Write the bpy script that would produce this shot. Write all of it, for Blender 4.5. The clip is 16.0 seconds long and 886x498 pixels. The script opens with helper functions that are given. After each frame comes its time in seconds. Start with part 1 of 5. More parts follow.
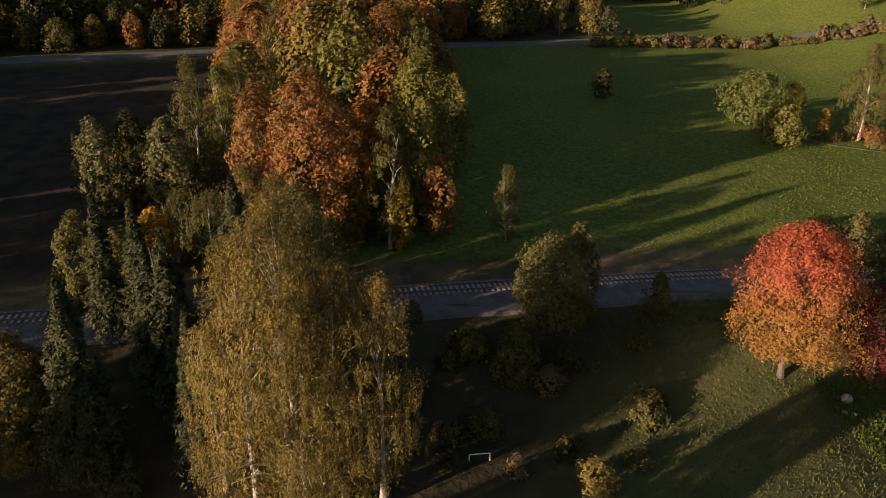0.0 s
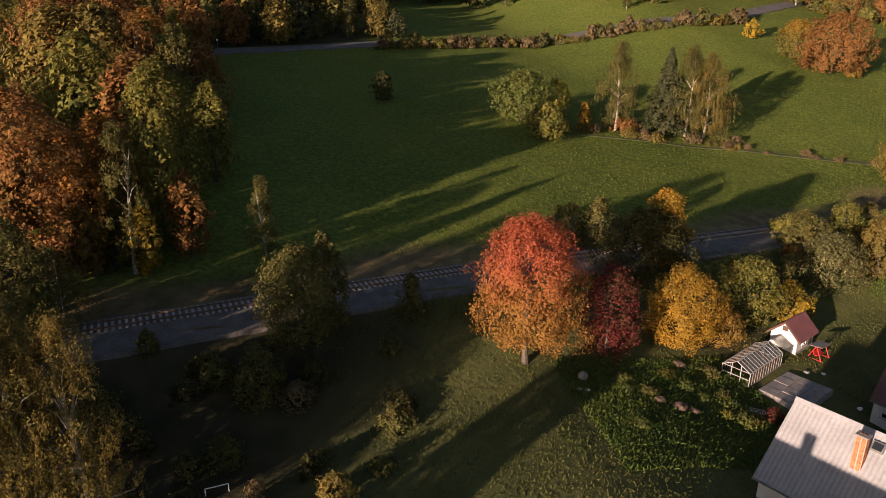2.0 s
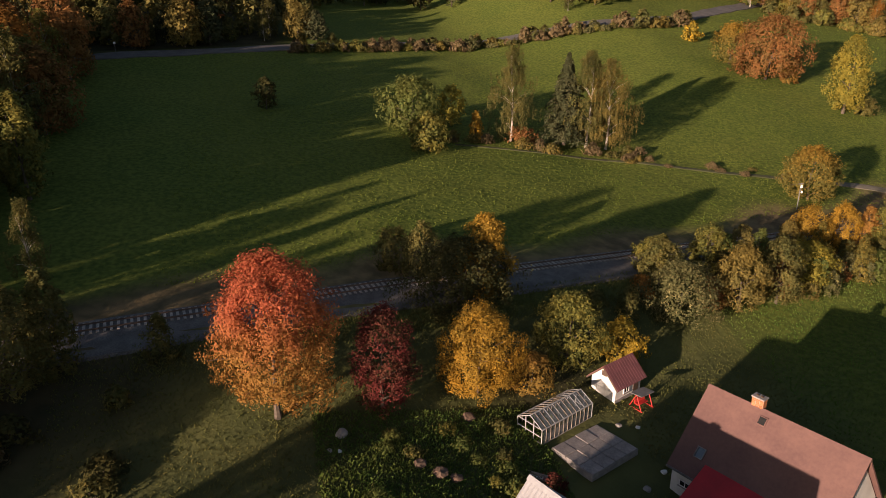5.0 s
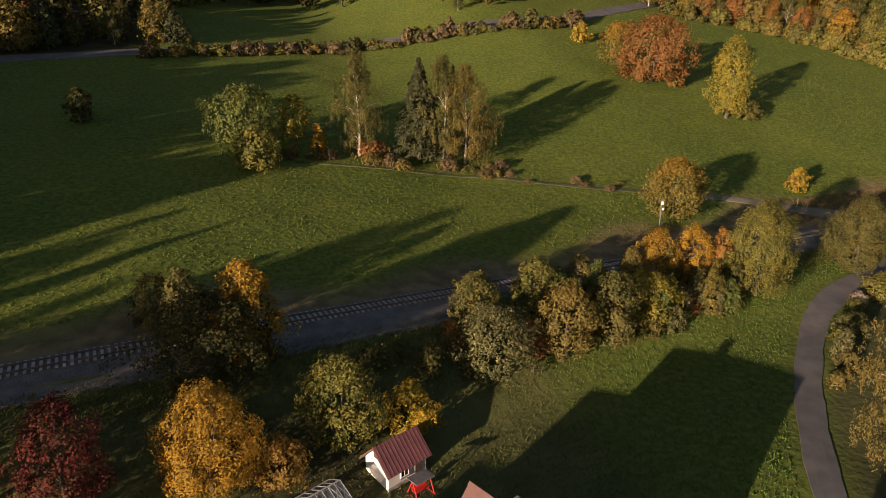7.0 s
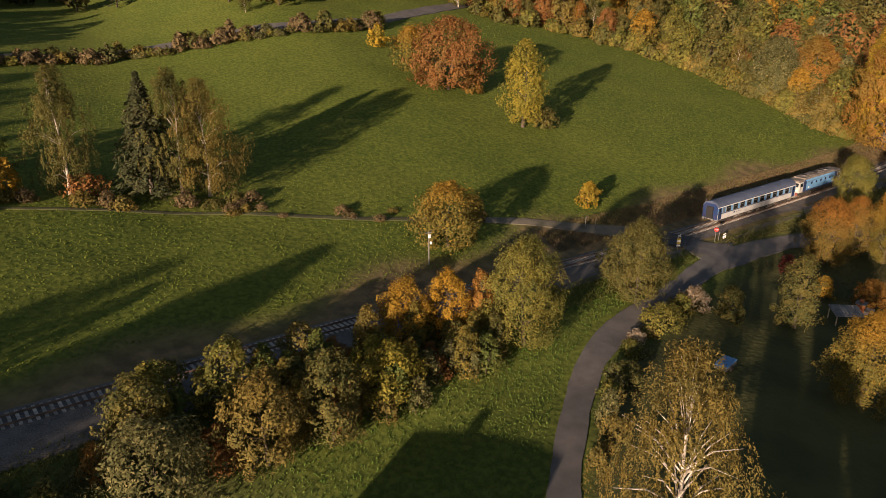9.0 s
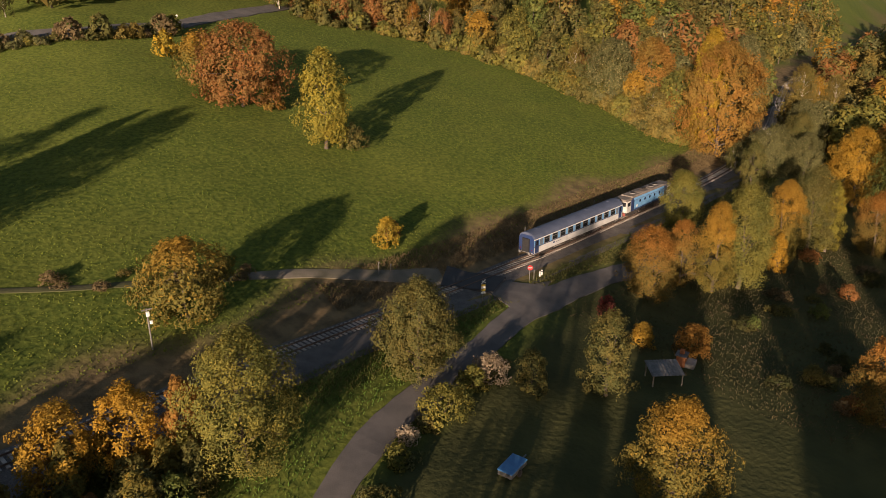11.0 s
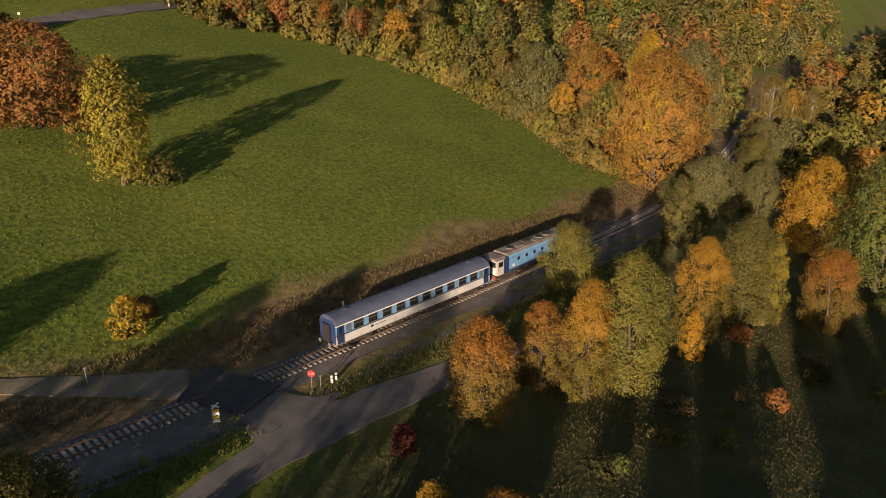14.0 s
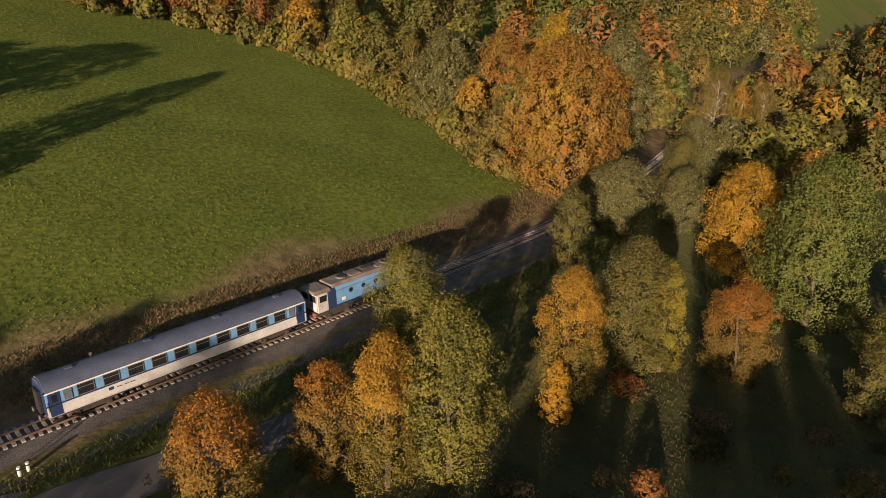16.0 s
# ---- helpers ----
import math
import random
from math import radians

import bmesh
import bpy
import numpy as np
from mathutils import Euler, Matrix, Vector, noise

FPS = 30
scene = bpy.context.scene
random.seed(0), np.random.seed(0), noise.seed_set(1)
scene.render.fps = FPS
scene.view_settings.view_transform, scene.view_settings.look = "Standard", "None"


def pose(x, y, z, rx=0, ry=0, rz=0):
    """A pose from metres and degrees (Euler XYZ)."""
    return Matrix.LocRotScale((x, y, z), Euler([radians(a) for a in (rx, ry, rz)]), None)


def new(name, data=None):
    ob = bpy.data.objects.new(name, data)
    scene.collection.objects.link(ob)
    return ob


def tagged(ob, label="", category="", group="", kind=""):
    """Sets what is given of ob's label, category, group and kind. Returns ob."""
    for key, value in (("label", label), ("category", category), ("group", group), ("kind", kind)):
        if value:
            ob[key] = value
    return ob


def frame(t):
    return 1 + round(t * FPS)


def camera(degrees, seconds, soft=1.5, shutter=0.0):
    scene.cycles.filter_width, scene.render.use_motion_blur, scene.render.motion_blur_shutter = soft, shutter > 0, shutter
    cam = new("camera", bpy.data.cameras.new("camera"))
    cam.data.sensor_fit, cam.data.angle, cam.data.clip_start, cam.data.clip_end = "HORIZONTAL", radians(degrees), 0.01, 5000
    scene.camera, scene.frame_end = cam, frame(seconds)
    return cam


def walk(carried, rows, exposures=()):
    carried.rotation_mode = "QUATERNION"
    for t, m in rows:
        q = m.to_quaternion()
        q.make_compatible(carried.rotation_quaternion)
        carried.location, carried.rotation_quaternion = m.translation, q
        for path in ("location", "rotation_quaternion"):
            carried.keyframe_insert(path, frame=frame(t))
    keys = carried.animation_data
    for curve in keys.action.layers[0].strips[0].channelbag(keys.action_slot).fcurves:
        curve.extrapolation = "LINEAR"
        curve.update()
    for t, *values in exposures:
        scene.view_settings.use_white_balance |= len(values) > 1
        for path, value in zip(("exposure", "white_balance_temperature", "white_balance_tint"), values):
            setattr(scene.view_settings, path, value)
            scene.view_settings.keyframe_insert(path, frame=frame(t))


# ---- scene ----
cam = camera(65.6, 16.0, soft=0.85)
METRES, EYE, TILT, LEAN, TURN = 173.0, 35.0, -20.0, -0.3, 0.0
ROWS = [
    (0.0, 0.0, 0.0, 0.0, -0.0, 0.0, -0.0),
    (0.5, 0.0115, 0.0014, 0.0005, -3.21, -0.02, 1.26),
    (1.0, 0.024, 0.0023, 0.001, -5.75, -0.05, 2.24),
    (1.5, 0.0403, 0.0026, 0.0016, -9.0, -0.16, 3.46),
    (2.0, 0.0568, 0.0023, 0.0021, -13.17, -0.43, 5.01),
    (2.5, 0.0758, 0.002, 0.0022, -14.59, -0.48, 5.52),
    (3.0, 0.0967, 0.0013, 0.0023, -14.58, -0.46, 5.54),
    (3.5, 0.122, 0.0033, 0.0033, -14.57, -0.46, 5.53),
    (6.0, 0.2613, 0.0426, 0.0167, -11.79, -0.28, 4.41),
    (6.5, 0.2931, 0.0551, 0.0217, -14.61, -0.57, 5.45),
    (7.0, 0.3224, 0.0679, 0.0266, -17.06, -0.84, 6.32),
    (7.5, 0.3545, 0.0819, 0.032, -19.42, -1.15, 7.06),
    (8.0, 0.385, 0.0953, 0.0369, -21.67, -1.45, 7.77),
    (8.5, 0.419, 0.11, 0.0419, -24.92, -1.89, 8.82),
    (9.0, 0.4509, 0.123, 0.0465, -28.15, -2.37, 9.87),
    (9.5, 0.4861, 0.1364, 0.0517, -31.87, -3.05, 11.01),
    (10.0, 0.5191, 0.1476, 0.0558, -34.15, -3.48, 11.71),
    (12.5, 0.7008, 0.1887, 0.0748, -40.2, -4.89, 13.4),
    (13.0, 0.7361, 0.1942, 0.0768, -40.21, -4.87, 13.36),
    (13.5, 0.7741, 0.1999, 0.0768, -36.91, -4.1, 12.31),
    (14.0, 0.8103, 0.2049, 0.0739, -36.84, -4.08, 12.26),
    (14.5, 0.8493, 0.2108, 0.0694, -39.95, -4.73, 13.09),
    (15.0, 0.8852, 0.2162, 0.066, -42.04, -5.25, 13.64),
    (15.5, 0.9247, 0.2215, 0.0626, -42.2, -5.29, 13.58),
    (16.0, 0.961, 0.2251, 0.061, -37.61, -4.26, 12.2),
]
walk(cam, [(t, pose(0, 0, EYE, TILT, LEAN, TURN) @ pose(METRES * x, METRES * y, METRES * z, 90 + pitch, roll, yaw)) for t, x, y, z, yaw, pitch, roll in ROWS], [(0.0, 1.27, 6300, 22), (3.5, 1.25, 6300, 22), (7.0, 1.17, 6400, 18), (10.0, 1.14, 6500, 17), (16.0, 1.07, 6450, 15)])

# ---- light: a low, warm sun behind the camera's left shoulder, and a weak clear sky ----
SUN_WAY = Vector((math.cos(radians(33)), math.sin(radians(33)), -math.tan(radians(8.2)))).normalized()
world = bpy.data.worlds.new("world")
scene.world = world
world.use_nodes = True
wn = world.node_tree
sky = wn.nodes.new("ShaderNodeTexSky")
sky.sky_type = "NISHITA"
sky.sun_disc = False
sky.sun_elevation = radians(8.2)
sky.sun_rotation = radians(237)
wn.links.new(sky.outputs[0], wn.nodes["Background"].inputs[0])
wn.nodes["Background"].inputs[1].default_value = 0.056
sun_data = bpy.data.lights.new("sun", "SUN")
sun_data.energy, sun_data.angle, sun_data.color = 5.0, radians(0.6), (1.0, 0.77, 0.55)
sun = new("sun", sun_data)
sun.matrix_world = Matrix.Translation((-150, -120, 60)) @ SUN_WAY.to_track_quat("-Z", "Y").to_matrix().to_4x4()

# ---- materials ----
MATS = {}


def mat(name, c1, c2=None, scale=2.0, rough=0.8, metal=0.0, bump=0.0, bump_scale=None, spec=0.3, vary=0.0, fine=0.25):
    """Two colours mixed by noise at two scales, with fine relief."""
    if name in MATS:
        return MATS[name]
    m = bpy.data.materials.new(name)
    m.use_nodes = True
    n, l = m.node_tree.nodes, m.node_tree.links
    b = n["Principled BSDF"]
    b.inputs["Roughness"].default_value, b.inputs["Metallic"].default_value = rough, metal
    b.inputs["Specular IOR Level"].default_value = spec
    c2 = c2 or tuple(v * 0.72 for v in c1)
    co = n.new("ShaderNodeTexCoord")
    big, small = n.new("ShaderNodeTexNoise"), n.new("ShaderNodeTexNoise")
    big.inputs["Scale"].default_value, small.inputs["Scale"].default_value = scale, scale * 9
    big.inputs["Detail"].default_value, small.inputs["Detail"].default_value = 5, 3
    l.new(co.outputs["Object"], big.inputs["Vector"]), l.new(co.outputs["Object"], small.inputs["Vector"])
    add = n.new("ShaderNodeMix")
    add.inputs[0].default_value = fine
    l.new(big.outputs[0], add.inputs[2]), l.new(small.outputs[0], add.inputs[3])
    ramp = n.new("ShaderNodeValToRGB")
    ramp.color_ramp.elements[0].position, ramp.color_ramp.elements[1].position = 0.36, 0.64
    ramp.color_ramp.elements[0].color, ramp.color_ramp.elements[1].color = (*c2, 1), (*c1, 1)
    l.new(add.outputs[0], ramp.inputs[0])
    out = ramp.outputs[0]
    if vary:
        info, hsv, mr = n.new("ShaderNodeObjectInfo"), n.new("ShaderNodeHueSaturation"), n.new("ShaderNodeMapRange")
        mr.inputs[3].default_value, mr.inputs[4].default_value = 1 - vary, 1 + vary
        l.new(info.outputs["Random"], mr.inputs[0]), l.new(mr.outputs[0], hsv.inputs["Value"]), l.new(out, hsv.inputs["Color"])
        out = hsv.outputs[0]
    l.new(out, b.inputs["Base Color"])
    if bump:
        bp = n.new("ShaderNodeBump")
        bp.inputs["Strength"].default_value, bp.inputs["Distance"].default_value = bump, 0.05
        l.new(small.outputs[0], bp.inputs["Height"]), l.new(bp.outputs[0], b.inputs["Normal"])
        if bump_scale:
            small.inputs["Scale"].default_value = bump_scale
    MATS[name] = m
    return m


def leaf_mat(name, c1, c2, c3, patch=0.35, trans=0.35, rise=0.0):
    """Leaves: two colours in patches through the crown, a third on single leaves, light coming through."""
    m = bpy.data.materials.new(name)
    m.use_nodes = True
    n, l = m.node_tree.nodes, m.node_tree.links
    n.remove(n["Principled BSDF"])
    out = n["Material Output"]
    co, nz = n.new("ShaderNodeTexCoord"), n.new("ShaderNodeTexNoise")
    nz.inputs["Scale"].default_value, nz.inputs["Detail"].default_value = patch, 3
    info, shift = n.new("ShaderNodeObjectInfo"), n.new("ShaderNodeVectorMath")
    shift.operation = "ADD"
    mul = n.new("ShaderNodeMath")
    mul.operation, mul.inputs[1].default_value = "MULTIPLY", 50.0
    l.new(info.outputs["Random"], mul.inputs[0]), l.new(mul.outputs[0], shift.inputs[1])
    l.new(co.outputs["Object"], shift.inputs[0]), l.new(shift.outputs[0], nz.inputs["Vector"])
    ramp = n.new("ShaderNodeValToRGB")
    ramp.color_ramp.elements[0].position, ramp.color_ramp.elements[1].position = 0.40, 0.62
    ramp.color_ramp.elements[0].color, ramp.color_ramp.elements[1].color = (*c1, 1), (*c2, 1)
    source = nz.outputs[0]
    if rise:
        sep, up, sm = n.new("ShaderNodeSeparateXYZ"), n.new("ShaderNodeMath"), n.new("ShaderNodeMath")
        l.new(co.outputs["Object"], sep.inputs[0]), l.new(sep.outputs[2], up.inputs[0])
        up.operation, up.inputs[1].default_value = "MULTIPLY", rise
        sm.operation, sm.use_clamp = "MULTIPLY_ADD", True
        l.new(nz.outputs[0], sm.inputs[0]), l.new(up.outputs[0], sm.inputs[2])
        sm.inputs[1].default_value = 0.25
        source = sm.outputs[0]
    l.new(source, ramp.inputs[0])
    geo, pick = n.new("ShaderNodeNewGeometry"), n.new("ShaderNodeMapRange")
    pick.inputs[1].default_value, pick.inputs[2].default_value = 0.70, 1.0
    pick.inputs[4].default_value = 0.6
    l.new(geo.outputs["Random Per Island"], pick.inputs[0])
    mix = n.new("ShaderNodeMix")
    mix.data_type = "RGBA"
    l.new(pick.outputs[0], mix.inputs[0]), l.new(ramp.outputs[0], mix.inputs[6])
    mix.inputs[7].default_value = (*c3, 1)
    hsv, val = n.new("ShaderNodeHueSaturation"), n.new("ShaderNodeMapRange")
    wrap = n.new("ShaderNodeMath")
    wrap.operation, wrap.inputs[1].default_value = "MULTIPLY", 7.31
    frac = n.new("ShaderNodeMath")
    frac.operation = "FRACT"
    l.new(geo.outputs["Random Per Island"], wrap.inputs[0]), l.new(wrap.outputs[0], frac.inputs[0])
    val.inputs[3].default_value, val.inputs[4].default_value = 0.82, 1.18
    l.new(frac.outputs[0], val.inputs[0]), l.new(val.outputs[0], hsv.inputs["Value"])
    l.new(mix.outputs[2], hsv.inputs["Color"])
    d, t, ms = n.new("ShaderNodeBsdfDiffuse"), n.new("ShaderNodeBsdfTranslucent"), n.new("ShaderNodeMixShader")
    ms.inputs[0].default_value = trans
    l.new(hsv.outputs[0], d.inputs[0]), l.new(hsv.outputs[0], t.inputs[0])
    l.new(d.outputs[0], ms.inputs[1]), l.new(t.outputs[0], ms.inputs[2]), l.new(ms.outputs[0], out.inputs[0])
    return m


LEAF = {
    "gold": leaf_mat("leaf_gold", (0.185, 0.138, 0.038), (0.135, 0.115, 0.038), (0.25, 0.18, 0.048)),
    "bronze": leaf_mat("leaf_bronze", (0.245, 0.128, 0.032), (0.20, 0.132, 0.034), (0.28, 0.16, 0.034), 0.2),
    "honey": leaf_mat("leaf_honey", (0.33, 0.19, 0.027), (0.26, 0.165, 0.03), (0.40, 0.235, 0.03)),
    "lemon": leaf_mat("leaf_lemon", (0.25, 0.205, 0.034), (0.18, 0.165, 0.034), (0.31, 0.245, 0.04)),
    "olive": leaf_mat("leaf_olive", (0.125, 0.112, 0.036), (0.085, 0.09, 0.032), (0.20, 0.145, 0.04)),
    "lime": leaf_mat("leaf_lime", (0.17, 0.155, 0.038), (0.105, 0.112, 0.032), (0.28, 0.21, 0.04)),
    "green": leaf_mat("leaf_green", (0.09, 0.115, 0.033), (0.125, 0.137, 0.038), (0.17, 0.16, 0.04)),
    "darkgreen": leaf_mat("leaf_darkgreen", (0.045, 0.052, 0.022), (0.07, 0.065, 0.024), (0.10, 0.08, 0.025)),
    "sage": leaf_mat("leaf_sage", (0.125, 0.122, 0.05), (0.088, 0.092, 0.038), (0.34, 0.28, 0.12)),
    "yellow": leaf_mat("leaf_yellow", (0.36, 0.235, 0.028), (0.22, 0.17, 0.03), (0.46, 0.30, 0.035)),
    "amber": leaf_mat("leaf_amber", (0.135, 0.118, 0.032), (0.29, 0.17, 0.03), (0.33, 0.20, 0.032), rise=0.05),
    "orange": leaf_mat("leaf_orange", (0.15, 0.115, 0.033), (0.26, 0.125, 0.03), (0.31, 0.15, 0.032), rise=0.053),
    "rust": leaf_mat("leaf_rust", (0.225, 0.105, 0.038), (0.175, 0.105, 0.038), (0.27, 0.13, 0.037)),
    "red": leaf_mat("leaf_red", (0.255, 0.138, 0.036), (0.35, 0.095, 0.048), (0.30, 0.115, 0.037), rise=0.04),
    "crimson": leaf_mat("leaf_crimson", (0.13, 0.032, 0.028), (0.09, 0.04, 0.026), (0.20, 0.042, 0.035)),
    "pine": leaf_mat("leaf_pine", (0.05, 0.058, 0.028), (0.062, 0.064, 0.032), (0.09, 0.08, 0.035), trans=0.12),
    "blossom": leaf_mat("leaf_pale", (0.36, 0.29, 0.20), (0.26, 0.20, 0.13), (0.44, 0.36, 0.28)),
    "straw": leaf_mat("leaf_straw", (0.175, 0.128, 0.065), (0.12, 0.09, 0.048), (0.24, 0.175, 0.09)),
}
BARK = mat("bark", (0.13, 0.10, 0.075), (0.06, 0.048, 0.038), 3, 0.9, bump=0.6)
BIRCH_BARK = mat("birch_bark", (0.50, 0.45, 0.38), (0.17, 0.14, 0.115), 2.5, 0.8, bump=0.3)

# ---- the land ----
TRACK_X = [-1500, -300, -120, -41, 0, 32, 45, 70, 87, 132, 157, 182, 206, 230, 240, 250, 262, 276, 300, 331, 405, 640, 1600]
TRACK_Y = [-320, -20, 38, 61.4, 69.7, 75.6, 77.4, 81.8, 84.8, 92, 95, 97.5, 100, 102.9, 104.6, 107, 110.5, 114.8, 124, 138, 169, 240, 500]


def soft(a, b, x):
    u = np.clip((np.asarray(x, float) - a) / (b - a), 0, 1)
    return u * u * (3 - 2 * u)


_dense = np.arange(-1500, 1600, 1.0)
_smooth = np.convolve(np.pad(np.interp(_dense, TRACK_X, TRACK_Y), 12, mode="edge"), np.ones(25) / 25, "valid")


def track_y(x):
    return np.interp(x, _dense, _smooth)


def track_z(x):
    return np.interp(x, [-60, 46, 150, 165, 243, 400], [5.5, 4.2, 0.3, 0.0, 1.4, 3.5])


def land_z(x, y):
    """Height of the ground: a hillside rising beyond the railway, a low garden terrace on the near side."""
    x, y = np.asarray(x, float), np.asarray(y, float)
    d = y - track_y(x)
    slope = 0.16 + 0.105 * soft(85, 150, x) - 0.03 * soft(170, 250, x)
    far = slope * np.clip(d - 2, 0, 420) * (1 - 0.35 * soft(200, 420, d))
    drop = np.interp(x, [-20, 5, 33, 58, 78, 130, 170, 215], [7.0, 6.8, 4.7, 6.4, 6.2, 2.8, 2.8, 6.8])
    fall = 0.03 + 0.11 * soft(38, 55, x) * (1 - soft(80, 100, x))
    near = -drop * soft(4, 22, -d) - fall * np.clip(-d - 22, 0, 22) - 0.03 * np.clip(-d - 44, 0, 150)
    lumps = 0.12 * np.sin(x * 0.31 + 1.3 * np.sin(y * 0.17)) * np.sin(y * 0.27 + 0.8) * soft(6, 16, np.abs(d))
    ridge = 0.115 * np.clip(x - 340, 0, 380) * soft(10, 70, np.abs(d))
    return track_z(x) + np.where(d > 0, far, near) + lumps + ridge


def mesh_from(name, verts, faces):
    me = bpy.data.meshes.new(name)
    me.from_pydata([tuple(v) for v in verts], [], [tuple(f) for f in faces])
    me.update()
    return me


def loose_mesh(name, verts, n, k):
    """A mesh of n separate faces of k corners each."""
    me = bpy.data.meshes.new(name)
    me.vertices.add(k * n), me.loops.add(k * n), me.polygons.add(n)
    me.vertices.foreach_set("co", np.ascontiguousarray(verts, np.float32).ravel())
    me.loops.foreach_set("vertex_index", np.arange(k * n, dtype=np.int32))
    me.polygons.foreach_set("loop_start", np.arange(0, k * n, k, dtype=np.int32))
    me.update(calc_edges=True)
    return me


def part(name, data, material, parent, label=""):
    """Links a bmesh or a mesh as one mesh object under a thing or a part."""
    if isinstance(data, bmesh.types.BMesh):
        me = bpy.data.meshes.new(name)
        data.to_mesh(me)
        data.free()
        data = me
    if material and not data.materials:
        data.materials.append(material)
    ob = new(name, data)
    ob.parent = parent
    if label:
        tagged(ob, label)
    return ob


def thing(name, m, label, category, group="", kind=""):
    ob = new(name)
    ob.matrix_world = m
    ob.empty_display_size = 0.3
    return tagged(ob, label, category, group, kind)


def ground_lines(lo, hi, step, reach):
    core = np.arange(lo, hi + 0.1, step)
    grow = step * np.cumsum(1.22 ** np.arange(1, 40))
    grow = grow[grow < reach]
    return np.concatenate([lo - grow[::-1], core, hi + grow])


def ground_material():
    m = bpy.data.materials.new("meadow_ground")
    m.use_nodes = True
    n, l = m.node_tree.nodes, m.node_tree.links
    b = n["Principled BSDF"]
    b.inputs["Roughness"].default_value, b.inputs["Specular IOR Level"].default_value = 1.0, 0.1
    co = n.new("ShaderNodeTexCoord")

    def nz(scale, detail, a, bb, lo=0.38, hi=0.62):
        t, r = n.new("ShaderNodeTexNoise"), n.new("ShaderNodeValToRGB")
        t.inputs["Scale"].default_value, t.inputs["Detail"].default_value = scale, detail
        l.new(co.outputs["Object"], t.inputs["Vector"]), l.new(t.outputs[0], r.inputs[0])
        r.color_ramp.elements[0].position, r.color_ramp.elements[1].position = lo, hi
        r.color_ramp.elements[0].color, r.color_ramp.elements[1].color = (*a, 1), (*bb, 1)
        return t, r.outputs[0]

    _, grass = nz(0.055, 6, (0.070, 0.100, 0.016), (0.110, 0.127, 0.022))
    t2, tuft = nz(1.5, 8, (0.036, 0.057, 0.010), (0.128, 0.147, 0.026), 0.36, 0.64)
    _, dry = nz(0.5, 6, (0.10, 0.075, 0.04), (0.19, 0.135, 0.07))
    _, rough_grass = nz(0.16, 6, (0.055, 0.062, 0.022), (0.085, 0.088, 0.03))

    def mix(fac, a, bb, value=None):
        x = n.new("ShaderNodeMix")
        x.data_type = "RGBA"
        if value is None:
            l.new(fac, x.inputs[0])
        else:
            x.inputs[0].default_value = value
        l.new(a, x.inputs[6]), l.new(bb, x.inputs[7])
        return x.outputs[2]

    at, at2 = n.new("ShaderNodeAttribute"), n.new("ShaderNodeAttribute")
    at.attribute_name, at2.attribute_name = "verge", "rough_sward"
    g = mix(None, grass, tuft, 0.6)
    g = mix(at2.outputs["Fac"], g, rough_grass)
    # leaf-litter tone, darkened further to hold the shade of the western trees
    _, litter_shade = nz(0.35, 8, (0.022, 0.019, 0.013), (0.05, 0.038, 0.022), 0.35, 0.68)
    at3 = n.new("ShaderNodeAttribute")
    at3.attribute_name = "litter_shade"
    g = mix(at3.outputs["Fac"], g, litter_shade)
    g = mix(at.outputs["Fac"], g, dry)
    l.new(g, b.inputs["Base Color"])
    bp = n.new("ShaderNodeBump")
    bp.inputs["Strength"].default_value, bp.inputs["Distance"].default_value = 0.8, 0.16
    l.new(t2.outputs[0], bp.inputs["Height"]), l.new(bp.outputs[0], b.inputs["Normal"])
    return m


gx, gy = ground_lines(-120, 340, 2.3, 2600), ground_lines(-40, 260, 2.3, 2600)
GX, GY = np.meshgrid(gx, gy)
GZ = land_z(GX, GY)
nx, ny = len(gx), len(gy)
ids = np.arange(nx * ny).reshape(ny, nx)
fl = np.stack([ids[:-1, :-1], ids[:-1, 1:], ids[1:, 1:], ids[1:, :-1]], -1).reshape(-1, 4)
ground_me = mesh_from("ground", np.stack([GX, GY, GZ], -1).reshape(-1, 3), fl.tolist())
ground_me.polygons.foreach_set("use_smooth", np.ones(len(fl), bool))
D = (GY - track_y(GX)).ravel()
wob = 2.0 * np.sin(GX.ravel() * 0.21) + 1.5 * np.sin(GX.ravel() * 0.083 + 1)
verge = soft(13, 7, np.where(D > 0, D + wob - 2.0 + 5.0 * soft(150, 120, GX.ravel()), -D + 5)) * (1 - 0.35 * soft(30, 90, -GX.ravel() + 90))
at = ground_me.attributes.new("verge", "FLOAT", "POINT")
at.data.foreach_set("value", verge.astype(np.float32))
LANE_X, LANE_Y = [92, 102.7, 112.7, 125, 142.5, 167, 205], [34, 49.6, 61.4, 72.5, 79.6, 86.2, 84]
lane_side = soft(1.5, 4.5, np.interp(GX.ravel(), LANE_X, LANE_Y) - GY.ravel()) * soft(96, 104, GX.ravel())
at = ground_me.attributes.new("rough_sward", "FLOAT", "POINT")
at.data.foreach_set("value", np.maximum(lane_side, soft(4, 10, -D) * (1 - 0.85 * soft(80, 95, GX.ravel()) * (1 - soft(150, 175, GX.ravel())))).astype(np.float32))
